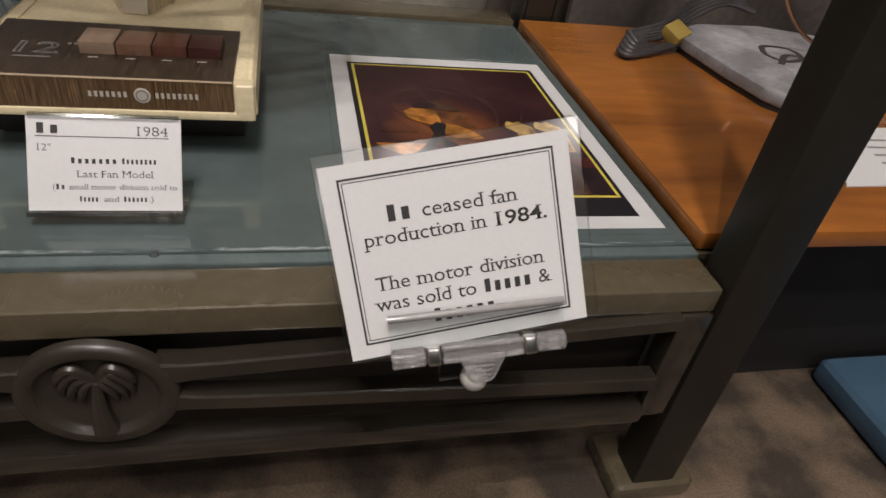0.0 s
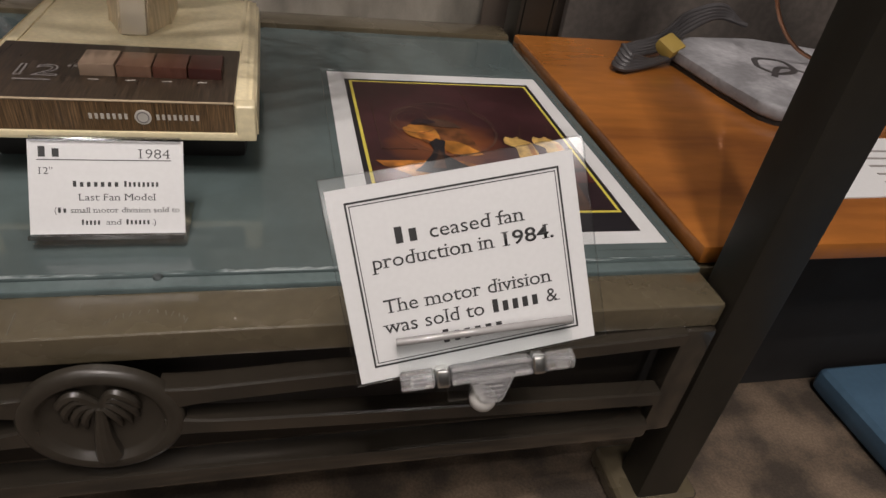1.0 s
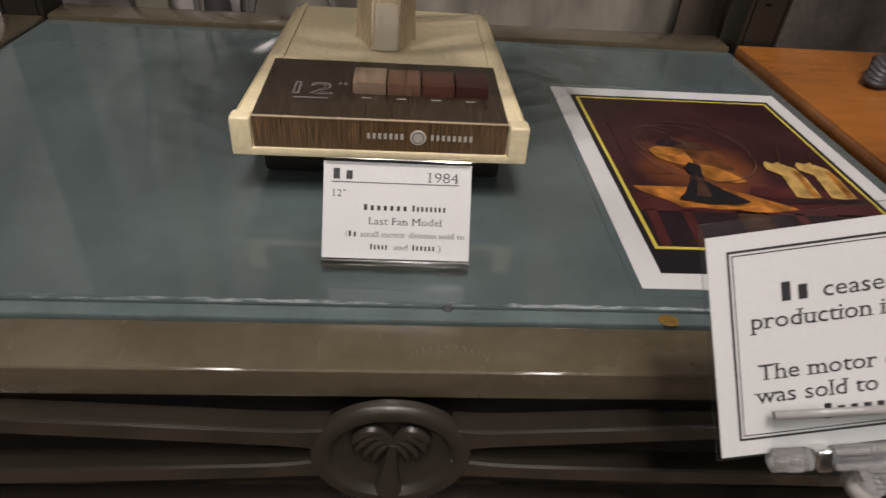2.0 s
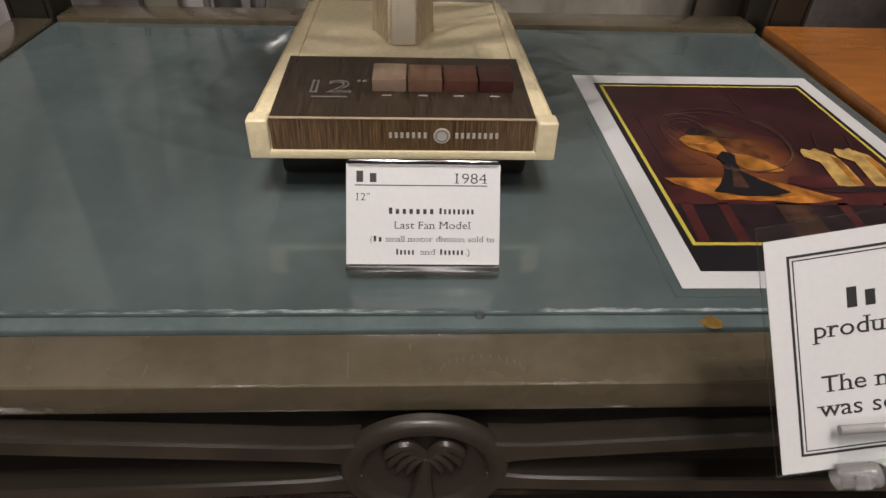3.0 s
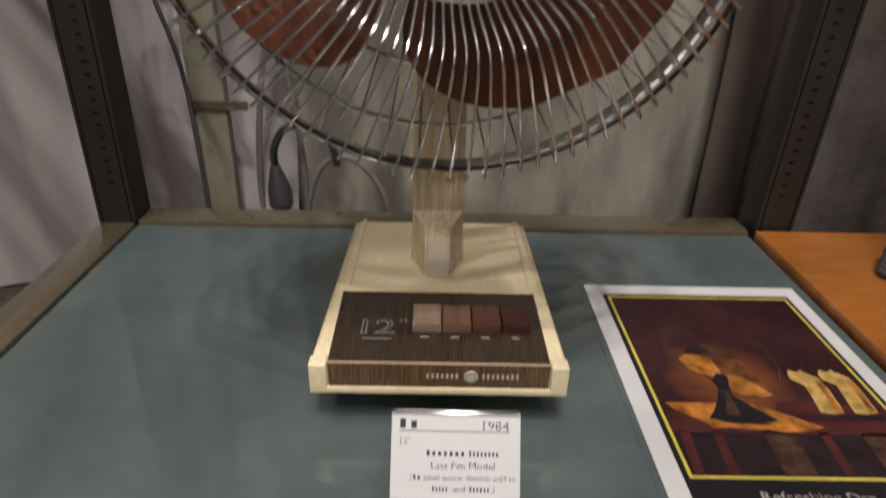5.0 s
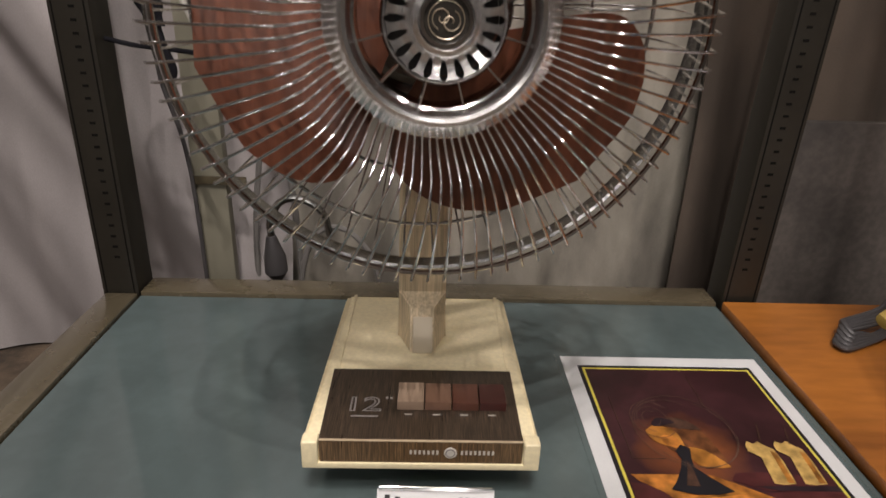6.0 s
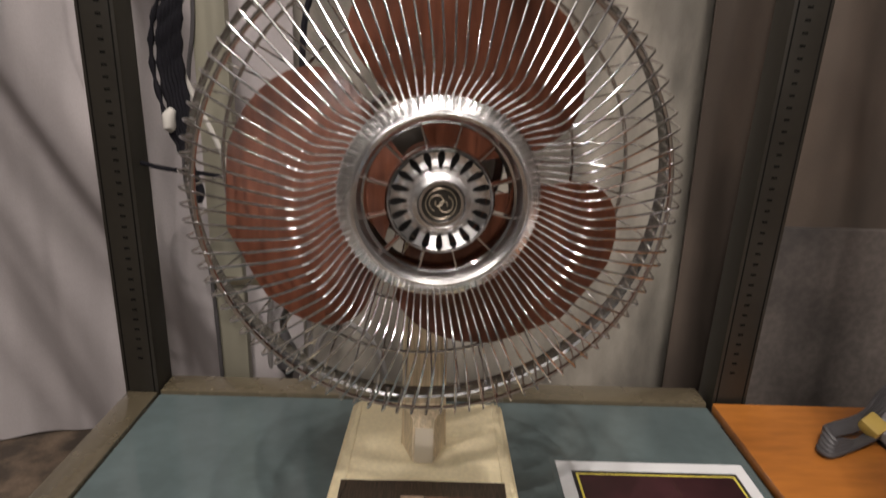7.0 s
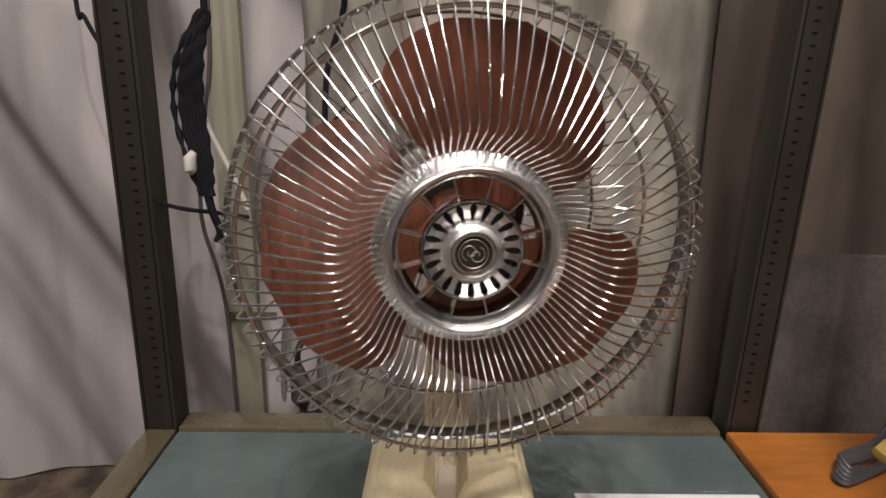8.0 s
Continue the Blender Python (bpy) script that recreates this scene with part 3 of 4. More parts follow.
# prow at the foot of the column, narrowing forwards to a small pale plate
prow = bmesh.new()
low = [prow.verts.new((x, y, G + 0.0535)) for x, y in ((NX - 0.0234, 0.262), (NX - 0.0098, 0.2265), (NX + 0.0105, 0.2265), (NX + 0.0234, 0.262))]
top = [prow.verts.new((x, y, G + z)) for x, y, z in ((NX - 0.0221, 0.2585, 0.104), (NX - 0.0090, 0.2440, 0.092), (NX + 0.0098, 0.2440, 0.092), (NX + 0.0221, 0.2585, 0.104))]
for k in range(4):
    prow.faces.new((low[k], low[(k + 1) % 4], top[(k + 1) % 4], top[k]))
prow.faces.new(top)
prow.faces.new(low[::-1])
bmesh.ops.bevel(prow, geom=prow.edges[:], offset=0.0014, segments=2, affect="EDGES")
part("neck_prow", prow, NECK, fan, "beige woodgrain flared foot of the column", smooth=True)
plate = box(-0.0088, 0.0088, -0.0012, 0.0012, 0.0, 0.033, 0.0008)
plate.transform(Matrix.Translation((NX + 0.001, 0.2255, G + 0.0550)) @ Matrix.Rotation(-math.atan2(0.0155, 0.0345), 4, "X"))
part("tilt_plate", plate, mat("satin_cream_plastic", (0.60, 0.52, 0.38), 0.35, 0, 0.08), fan, "pale rectangular plate on the column foot", smooth=True)

# head: turned slightly, all of it built round its own axis and then placed
HEAD = Matrix.Translation((0.0018, 0.080, G + 0.3495)) @ Matrix.Rotation(radians(5.5), 4, "Z") @ Matrix.Rotation(radians(1.5), 4, "X") @ Matrix.Scale(1.085, 4)


def head(bm):
    return moved(bm, HEAD)


motor_profile = [(0.0, 0.225), (0.03, 0.222), (0.048, 0.205), (0.055, 0.17), (0.055, 0.125), (0.046, 0.108), (0.03, 0.104), (0.0, 0.104)]
part("motor_housing", head(lathe(motor_profile, 40)), MOTOR, fan, "grey motor housing", smooth=True)
part("shaft_hub", head(lathe([(0.0, 0.022), (0.018, 0.022), (0.021, 0.03), (0.021, 0.09), (0.0, 0.09)], 32)), BLADE, fan, smooth=True)


def blade(centre):
    """Broad rounded paddle, pitched along its width and slightly dished."""
    own = bmesh.new()
    nr, na = 26, 22
    rows = []
    for i in range(nr + 1):
        u = i / nr
        rr = 0.020 + 0.118 * u
        half = 54 * (0.6 + 0.4 * min(1, u / 0.4) ** 0.7) if u < 0.5 else 54 * max(0.0, 1 - ((u - 0.5) / 0.5) ** 2.6) ** 0.52
        shift = 14 * u
        row = []
        for j in range(na + 1):
            v = 2 * j / na - 1
            a = radians(centre + shift + half * v)
            w = v * half / 54
            depth = 0.062 - 0.025 * w * min(1, u * 1.6) + 0.008 * w * w * u - 0.006 * u
            row.append(own.verts.new((rr * math.cos(a), depth, rr * math.sin(a))))
        rows.append(row)
    for i in range(nr):
        for j in range(na):
            own.faces.new((rows[i][j], rows[i][j + 1], rows[i + 1][j + 1], rows[i + 1][j]))
    r = bmesh.ops.extrude_face_region(own, geom=own.faces[:])
    bmesh.ops.translate(own, verts=[v for v in r["geom"] if isinstance(v, bmesh.types.BMVert)], vec=(0, 0.0018, 0))
    return own


for c in (59.5, 179.5, 299.5):
    part("blade", head(blade(c)), BLADE, fan, "translucent brown woodgrain plastic blade", smooth=True)

# front guard: hub cap, wires, rings
guard = part("front_guard", head(lathe([(0.0445, 0.010), (0.0462, 0.0015), (0.0480, -0.0020), (0.0500, -0.0030), (0.0520, -0.0025), (0.0590, 0.0035), (0.0602, 0.0060), (0.0600, 0.014), (0.057, 0.014), (0.050, 0.004), (0.046, 0.013)], 96, True)), KNURL, fan, "wide chrome hub ring", smooth=True)
part("step_ring", head(lathe([(0.0425, 0.016), (0.0440, 0.006), (0.0463, 0.0045), (0.0463, 0.012), (0.0430, 0.018)], 80, True)), CHROME, guard, smooth=True)
for k in range(12):
    a = radians(15 + 30 * k)
    rib = box(0.0305, 0.0435, 0.0045, 0.012, -0.0005, 0.0005)
    part("rib", head(moved(rib, Matrix.Rotation(-a, 4, "Y"))), CHROME, guard)
part("centre_ring", head(lathe([(0.0285, 0.006), (0.0290, 0.0005), (0.0305, -0.0015), (0.0318, 0.0005), (0.0318, 0.010), (0.0285, 0.010)], 72, True)), CHROME, guard, smooth=True)
part("grille_back", head(lathe([(0.0, 0.012), (0.0286, 0.012), (0.0286, 0.014), (0.0, 0.014)], 40)), BLACK, guard)
for k in range(20):
    a = radians(18 * k + 9)
    spoke = prism([(0.0195, -0.0022), (0.0235, -0.0019), (0.0270, -0.0021), (0.0288, -0.0036), (0.0288, 0.0036), (0.0270, 0.0021), (0.0235, 0.0019), (0.0195, 0.0022)], 0, 0.003)
    spoke.transform(pose(0, 0.004, 0, 90))
    for v in spoke.verts:
        v.co.y += (0.0288 - v.co.x) * 0.45 - 0.002
    part("spoke", head(moved(spoke, Matrix.Rotation(-a, 4, "Y"))), KNURL, guard)


def ridges(count, half, profile):
    """Ring of thin radial ridges; the profile is (radius, depth)."""
    own = bmesh.new()
    for k in range(count):
        a = 2 * math.pi * k / count
        sides = [[own.verts.new((r * math.cos(a) - t * math.sin(a), y, r * math.sin(a) + t * math.cos(a))) for r, y in profile] for t in (-half, half)]
        own.faces.new(sides[0])
        own.faces.new(sides[1][::-1])
        n = len(profile)
        for q in range(n):
            own.faces.new((sides[0][q], sides[1][q], sides[1][(q + 1) % n], sides[0][(q + 1) % n]))
    return own


part("centre_cap", head(lathe([(0.0, -0.003), (0.0130, -0.003), (0.0138, -0.0062), (0.0165, -0.0052), (0.0190, -0.0022), (0.0202, 0.002), (0.0202, 0.008), (0.0, 0.008)], 64)), KNURL, guard, smooth=True)
tagged(part("cap_knurl", head(ridges(80, 0.00032, [(0.0143, -0.0064), (0.0168, -0.0056), (0.0195, -0.0020), (0.0195, 0.0010), (0.0143, -0.0030)])), KNURL, guard), kind="stuff")
tagged(part("ring_knurl", head(ridges(170, 0.00055, [(0.0530, -0.0021), (0.0592, 0.0032), (0.0592, 0.0045), (0.0530, 0.0005)])), KNURL, guard), kind="stuff")
part("cap_ring", head(lathe([(0.0105, -0.0045), (0.0112, -0.0062), (0.0128, -0.0062), (0.0138, -0.003), (0.0105, -0.003)], 56, True)), CHROME, guard, smooth=True)
part("badge", head(lathe([(0.0, -0.0046), (0.0105, -0.0046), (0.0108, -0.003), (0.0, -0.003)], 40)), BRONZE, guard, "dark bronze round badge", smooth=True)
for turn in (0, 180):
    curl = [((0.0012 + 0.0042 * (k / 22)) * math.cos(0.36 * k) + 0.0022, 0, (0.0012 + 0.0042 * (k / 22)) * math.sin(0.36 * k)) for k in range(23)]
    part("badge_swirl", head(moved(tube(curl, 0.00042, 5), Matrix.Translation((0, -0.0048, 0)) @ Matrix.Rotation(radians(turn + 25), 4, "Y"))), BRONZE_LINE, guard, smooth=True)
rim = [(0.0088 * math.cos(2 * math.pi * k / 40), -0.0047, 0.0088 * math.sin(2 * math.pi * k / 40)) for k in range(40)]
part("badge_rim", head(tube(rim, 0.00035, 5, True)), BRONZE_LINE, guard, smooth=True)

N = 96
wire_line = smooth_line([(0.0570, 0.012, 0), (0.0650, -0.004, 0), (0.0720, -0.0200, 0), (0.0775, -0.0265, 0), (0.0850, -0.0265, 0), (0.108, -0.0170, 0), (0.130, -0.004, 0), (0.1430, 0.005, 0), (0.1470, 0.0095, 0), (0.1480, 0.014, 0.0004), (0.1485, 0.028, 0.0026), (0.1490, 0.042, 0.0048)], 3)
wire_bm = tube(wire_line, 0.00074, 7)
wire_mesh = None
for k in range(N):
    m = HEAD @ Matrix.Rotation(-2 * math.pi * (k + 0.5) / N, 4, "Y")
    if wire_mesh is None:
        first = part("wire", wire_bm.copy(), STEEL, None, smooth=True)
        wire_mesh = first.data
        bpy.data.objects.remove(first)
    ob = new("wire", wire_mesh)
    ob.parent = guard
    ob.matrix_basis = BASE[guard.name].inverted() @ m
ringline = [(0.1375 * math.cos(2 * math.pi * k / 96), 0.0025, 0.1375 * math.sin(2 * math.pi * k / 96)) for k in range(96)]
part("guard_ring", head(tube(ringline, 0.0014, 6, True)), CHROME, guard, smooth=True)
part("rim_band", head(lathe([(0.1495, 0.037), (0.1512, 0.036), (0.1522, 0.042), (0.1512, 0.049), (0.1495, 0.049), (0.1502, 0.042)], 96, True)), BAND, guard, "flat plated rim band", smooth=True)

rear = part("rear_guard", head(lathe([(0.052, 0.120), (0.058, 0.118), (0.060, 0.122), (0.058, 0.126), (0.052, 0.126)], 64, True)), BAND, fan, "rear wire guard", smooth=True)
wire_bm.free()
rear_line = smooth_line([(0.1490, 0.044, 0), (0.1485, 0.058, 0.001), (0.141, 0.078, 0.002), (0.118, 0.100, 0.002), (0.085, 0.114, 0.001), (0.056, 0.122, 0)], 3)
first = part("wire", tube(rear_line, 0.00074, 6), STEEL, None, smooth=True)
rear_mesh = first.data
bpy.data.objects.remove(first)
for k in range(N // 2):
    ob = new("wire", rear_mesh)
    ob.parent = rear
    ob.matrix_basis = BASE[rear.name].inverted() @ HEAD @ Matrix.Rotation(-2 * math.pi * (2 * k + 0.2) / N, 4, "Y")
for rr, yy in ((0.1390, 0.081), (0.108, 0.106)):
    line = [(rr * math.cos(2 * math.pi * k / 96), yy, rr * math.sin(2 * math.pi * k / 96)) for k in range(96)]
    part("guard_ring", head(tube(line, 0.0013, 6, True)), STEEL, rear, smooth=True)

# ---- small caption card in an acrylic stand ----


def plane_matrix(origin, right, up):
    r, u = Vector(right).normalized(), Vector(up).normalized()
    u = (u - r * u.dot(r)).normalized()
    n = r.cross(u)
    return Matrix(((r.x, u.x, n.x, origin[0]), (r.y, u.y, n.y, origin[1]), (r.z, u.z, n.z, origin[2]), (0, 0, 0, 1)))


CARD = plane_matrix((0.0035, 0.0315, G + 0.0085), (1, -0.012, 0.002), (0, 0.0285, 0.0435))
card = thing("caption_card", (0.0035, 0.045, G), "small white caption card in a clear acrylic stand", "sign")
part("paper", moved(box(-0.0395, 0.0395, 0.0, 0.0515, -0.0004, 0.0), CARD), PAPER, card)
part("acrylic_stand", moved(box(-0.0395, 0.0395, -0.0035, 0.0530, -0.0030, -0.0008, 0.0006), CARD), CLEAR, card, "clear bent acrylic stand")
part("front_lip", moved(box(-0.0395, 0.0395, -0.0035, -0.0008, -0.0006, 0.004, 0.0005), CARD), CRYSTAL, card)
part("stand_foot", box(-0.036, 0.043, 0.0305, 0.075, G + 0.0002, G + 0.0022, 0.0005), CLEAR, card)
part("top_lip", moved(box(-0.0385, 0.0385, 0.0505, 0.0535, -0.0006, 0.0012, 0.0005), CARD), CRYSTAL, card)


def card_words(text, cx, y, width, h, bold=0.0, align="C", ink=INK):
    part("lettering", lettering(text, cx, y, width, h, bold, CARD, align), ink, card)


def card_bar(x0, x1, y, h):
    part("word_bar", moved(box(x0, x1, y, y + h, 0, 0.00012), CARD), INK, card)


def card_marks(x0, x1, y, h, n):
    step = (x1 - x0) / n
    for k in range(n):
        card_bar(x0 + k * step + 0.12 * step, x0 + k * step + 0.62 * step, y, h if k else h * 1.25)


card_marks(-0.0351, -0.0215, 0.0422, 0.0046, 2)
card_words("1984", 0.0325, 0.0418, 0.0165, 0.0056, -0.012, "R")
card_bar(-0.0351, 0.0329, 0.0404, 0.0005)
card_words('12"', -0.0346, 0.0328, 0.0070, 0.0040, -0.012, "L")
card_marks(-0.0181, 0.0065, 0.0260, 0.0026, 7)
card_marks(0.0080, 0.0268, 0.0260, 0.0026, 8)
card_words("Last Fan Model", 0.0046, 0.0184, 0.0398, 0.0040, -0.006)
card_words("(", -0.0271, 0.0117, 0.0010, 0.0030, 0, "L")
card_marks(-0.0258, -0.0205, 0.0117, 0.0024, 2)
card_words("small motor division sold to", 0.0368, 0.0117, 0.0560, 0.0031, -0.008, "R")
card_marks(-0.0141, -0.0040, 0.0050, 0.0024, 5)
card_words("and", 0.0025, 0.0050, 0.0080, 0.0031, -0.008)
card_marks(0.0085, 0.0215, 0.0050, 0.0024, 6)
card_words(".)", 0.0241, 0.0050, 0.0020, 0.0031, 0, "R")

# ---- notice in a sleeve on a clip ----
SIGN = plane_matrix((0.1747, -0.0795, G + 0.0640), (0.106, 0.0, 0.0215), (-0.0145, 0.0385, 0.074))
sign = thing("notice", (0.18, -0.11, G), "white framed notice in a clear sleeve on a plastic clip", "sign", m=SIGN)
SW, SH = 0.0535, 0.0425
part("paper", moved(box(-SW, SW, -SH, SH, -0.0003, 0.0), SIGN), PAPER, sign)
part("sleeve", moved(box(-SW - 0.0018, SW + 0.0055, -SH - 0.001, SH + 0.0050, -0.0009, -0.0004, 0.0002), SIGN), FILM, sign, "clear plastic sleeve")
edge = [(-SW - 0.0018, -SH - 0.001), (-SW - 0.0018, SH + 0.0050), (SW + 0.0025, SH + 0.0050), (SW + 0.0046, SH + 0.0041), (SW + 0.0055, SH + 0.0020), (SW + 0.0055, -SH - 0.001)]
part("sleeve_edge", moved(tube([(u, v, -0.0006) for u, v in edge], 0.00035, 6, True), SIGN), GRIP, sign)
for ins, th in ((0.0075, 0.0009), (0.0092, 0.0004)):
    w, h = SW - ins + 0.0005, SH - ins + 0.0015
    for x0, x1, y0, y1 in ((-w, w, h - th, h), (-w, w, -h, -h + th), (-w, -w + th, -h + th, h - th), (w - th, w, -h + th, h - th)):
        part("border_line", moved(box(x0, x1, y0, y1, 0, 0.0001), SIGN), INK, sign)


def sign_words(text, cx, y, width, h, bold=0.0, align="L"):
    part("lettering", lettering(text, cx, y, width, h, bold, SIGN, align), INK, sign)


def sign_bar(x0, x1, y, h):
    part("word_bar", moved(box(x0, x1, y, y + h, 0, 0.00012), SIGN), INK, sign)


def sign_marks(x0, x1, y, h, n):
    step = (x1 - x0) / n
    for k in range(n):
        sign_bar(x0 + k * step + 0.12 * step, x0 + k * step + 0.66 * step, y, h if k else h * 1.3)


sign_marks(-0.0286, -0.0166, 0.0158, 0.0055, 2)
sign_words("ceased fan", -0.0131, 0.0158, 0.0419, 0.0064)
sign_words("production in", -0.0400, 0.0064, 0.0539, 0.0064)
sign_words("1984.", 0.0174, 0.0062, 0.0232, 0.0064, 0.012)
sign_words("The motor division", -0.0379, -0.0134, 0.0750, 0.0064)
sign_words("was sold to", -0.0400, -0.0224, 0.0450, 0.0064)
sign_marks(0.0085, 0.0310, -0.0224, 0.0046, 5)
sign_words("&", 0.0335, -0.0224, 0.0060, 0.0064)
sign_marks(-0.0153, 0.0135, -0.0314, 0.0046, 6)
# clear spring clip, turned a little against the notice
CLIP = SIGN @ Matrix.Translation((0.0025, -SH - 0.0045, 0.002)) @ Matrix.Rotation(radians(-4), 4, "Z")
part("clip_body", moved(box(-0.0172, 0.0192, -0.0042, 0.0040, -0.0040, 0.0030, 0.0016, 3), CLIP), MOULD, sign, "clear moulded plastic clip", smooth=True)
for u0, u1 in ((-0.0395, -0.0245), (0.0258, 0.0390)):
    part("clip_barrel", moved(tube([(u0, -0.0002, 0), (u0 + 0.0007, -0.0002, 0), (u1 - 0.0007, -0.0002, 0), (u1, -0.0002, 0)], 0.0045, 16, radii=[0.0036, 0.0045, 0.0045, 0.0036]), CLIP), MOULD, sign, smooth=True)
    uc = (u0 + u1) / 2
    part("barrel_tab", moved(box(uc - 0.0030, uc + 0.0030, -0.0030, 0.0026, 0.0030, 0.0052, 0.0008), CLIP), MOULD, sign, smooth=True)
for u in (-0.0209, 0.0225):
    part("clip_pin", moved(box(u - 0.0030, u + 0.0030, -0.0042, 0.0046, -0.0035, 0.0045, 0.0016, 3), CLIP), PIN, sign, "bright steel spring", smooth=True)
part("clip_flap", moved(box(-0.0395, 0.0385, 0.0030, 0.0185, 0.0016, 0.0026, 0.0004), CLIP), FILM, sign)
part("clip_roll", moved(tube([(-0.0395, 0.0190, 0.0030), (0.0385, 0.0190, 0.0030)], 0.0017, 12), CLIP), SMOKY, sign, "smoky gripping bar", smooth=True)
for v, r in ((0.0030, 0.0010), (-0.0026, 0.0012)):
    part("clip_rod", moved(tube([(-0.0170, v, 0.0032), (0.0190, v, 0.0032)], r, 10), CLIP), MOULD, sign, smooth=True)
part("clip_neck", moved(prism([(-0.0105, -0.0015), (0.0115, -0.0015), (0.0050, -0.0125), (0.0030, -0.0140), (-0.0040, -0.0140), (-0.0060, -0.0120)], 0.0015, 0.0050, 0.0008), CLIP), MOULD, sign, smooth=True)
for k in range(4):
    w = 0.0058 - 0.0009 * k
    part("neck_rib", moved(box(-w, w, -0.0044 - 0.0022 * k, -0.0034 - 0.0022 * k, 0.0049, 0.0058, 0.0003), CLIP), MOULD, sign)
part("clip_tab", moved(box(-0.0190, -0.0075, -0.0140, -0.0020, -0.0040, -0.0026, 0.0010, 3), CLIP), GRIP, sign, smooth=True)
ball = bmesh.new()
bmesh.ops.create_uvsphere(ball, u_segments=24, v_segments=14, radius=0.0062)
part("ball_joint", moved(ball, CLIP @ Matrix.Translation((-0.0035, -0.0140, -0.002))), PEARL, sign, "translucent white ball joint", smooth=True)
bp = CLIP @ Vector((-0.0035, -0.0140, -0.006))
part("arm", tube(smooth_line([bp, bp + Vector((0, 0.02, -0.008)), (bp.x, -0.058, G - 0.017), (bp.x, -0.0398, G - 0.014)], 6), 0.003, 10), GRIP, sign, smooth=True)
part("arm_plate", box(bp.x - 0.016, bp.x + 0.016, -0.0412, -0.0393, G - 0.0195, G - 0.0045, 0.0006), GRIP, sign)

# ---- art print ----
prn = thing("art_print", (0.243, 0.16, G), "art print of an antique fan and candles with white margin", "print")


def lay(name, pts, level, material, label=""):
    part(name, prism(pts, G + 0.0003 + 0.00014 * level, G + 0.00042 + 0.00014 * level), material, prn, label)


def rect(x0, x1, y0, y1):
    return [(x0, y0), (x1, y0), (x1, y1), (x0, y1)]


for x0, y0, x1, y1 in ((0.1335, 0.0145, 0.3545, 0.0145), (0.3545, 0.0145, 0.3545, 0.3165), (0.3545, 0.3165, 0.1335, 0.3165), (0.1335, 0.3165, 0.1335, 0.0145)):
    part("sleeve_edge", tube([(x0, y0, G + 0.0004), (x1, y1, G + 0.0004)], 0.0004, 6), FILM, prn)
lay("sheet", rect(0.139, 0.350, 0.0215, 0.3115), 0, PAPER, "white paper margin")
lay("black_border", rect(0.154, 0.3370, 0.0355, 0.2945), 1, PBLACK)
lay("gold_frame", rect(0.158, 0.3335, 0.0590, 0.2900), 2, PGOLD)
lay("painting", rect(0.1605, 0.3310, 0.0615, 0.2875), 3, PAINTING, "dark maroon painted scene with amber glow")
PDARK = mat("print_dark_plum", (0.022, 0.010, 0.014), 0.45, 0, 0.5, 60)
PBROWN = mat("print_brown", (0.085, 0.040, 0.025), 0.45, 0, 0.6, 90, 0.4, 160)
PDIM = mat("print_dim_amber", (0.20, 0.070, 0.022), 0.45, 0, 0.7, 60, 0.3, 120)
lay("table_front", rect(0.1607, 0.3308, 0.0617, 0.103), 4, PDARK)
for x, w, paint in ((0.1655, 0.006, PRED), (0.189, 0.006, PRED), (0.226, 0.021, PBROWN), (0.266, 0.006, PRED), (0.296, 0.018, PBROWN)):
    lay("table_stripe", [(x - 0.003, 0.0619), (x + w - 0.002, 0.0619), (x + w + 0.001, 0.103), (x, 0.103)], 5, paint)
lay("table_shade", [(0.1609, 0.102), (0.3305, 0.100), (0.3305, 0.118), (0.258, 0.113), (0.162, 0.124)], 5, PRED)
lay("lit_cloth", [(0.165, 0.133), (0.201, 0.1335), (0.231, 0.133), (0.247, 0.124), (0.273, 0.108), (0.256, 0.1035), (0.241, 0.1025), (0.230, 0.1055), (0.218, 0.105), (0.205, 0.107), (0.192, 0.106), (0.185, 0.114), (0.169, 0.126)], 6, PORANGE, "orange lamplit cloth")
lay("cloth_fold", [(0.185, 0.114), (0.190, 0.121), (0.236, 0.122), (0.252, 0.113), (0.226, 0.1085)], 7, PGLOW)
lay("red_fold", [(0.246, 0.127), (0.252, 0.136), (0.282, 0.137), (0.3305, 0.130), (0.3305, 0.112), (0.300, 0.115), (0.270, 0.116)], 7, PRED)
lay("shadow_fold", [(0.262, 0.121), (0.330, 0.122), (0.3305, 0.116), (0.280, 0.116)], 8, PDARK)


def leaf(name, cx, cy, ang, length, width, bend, level, paint):
    """Pointed brush shape with a curved spine."""
    a, left, right = radians(ang), [], []
    for k in range(13):
        u = k / 12
        w = width * math.sin(math.pi * min(1, 0.10 + 0.9 * u)) ** 0.7 * (1 + 0.15 * math.sin(5 * u))
        sx, sy = length * (u - 0.5), bend * math.sin(math.pi * u)
        for side, sign_ in ((left, 1), (right, -1)):
            px, py = sx, sy + sign_ * w
            side.append((cx + px * math.cos(a) - py * math.sin(a), cy + px * math.sin(a) + py * math.cos(a)))
    lay(name, left + right[::-1], level, paint)


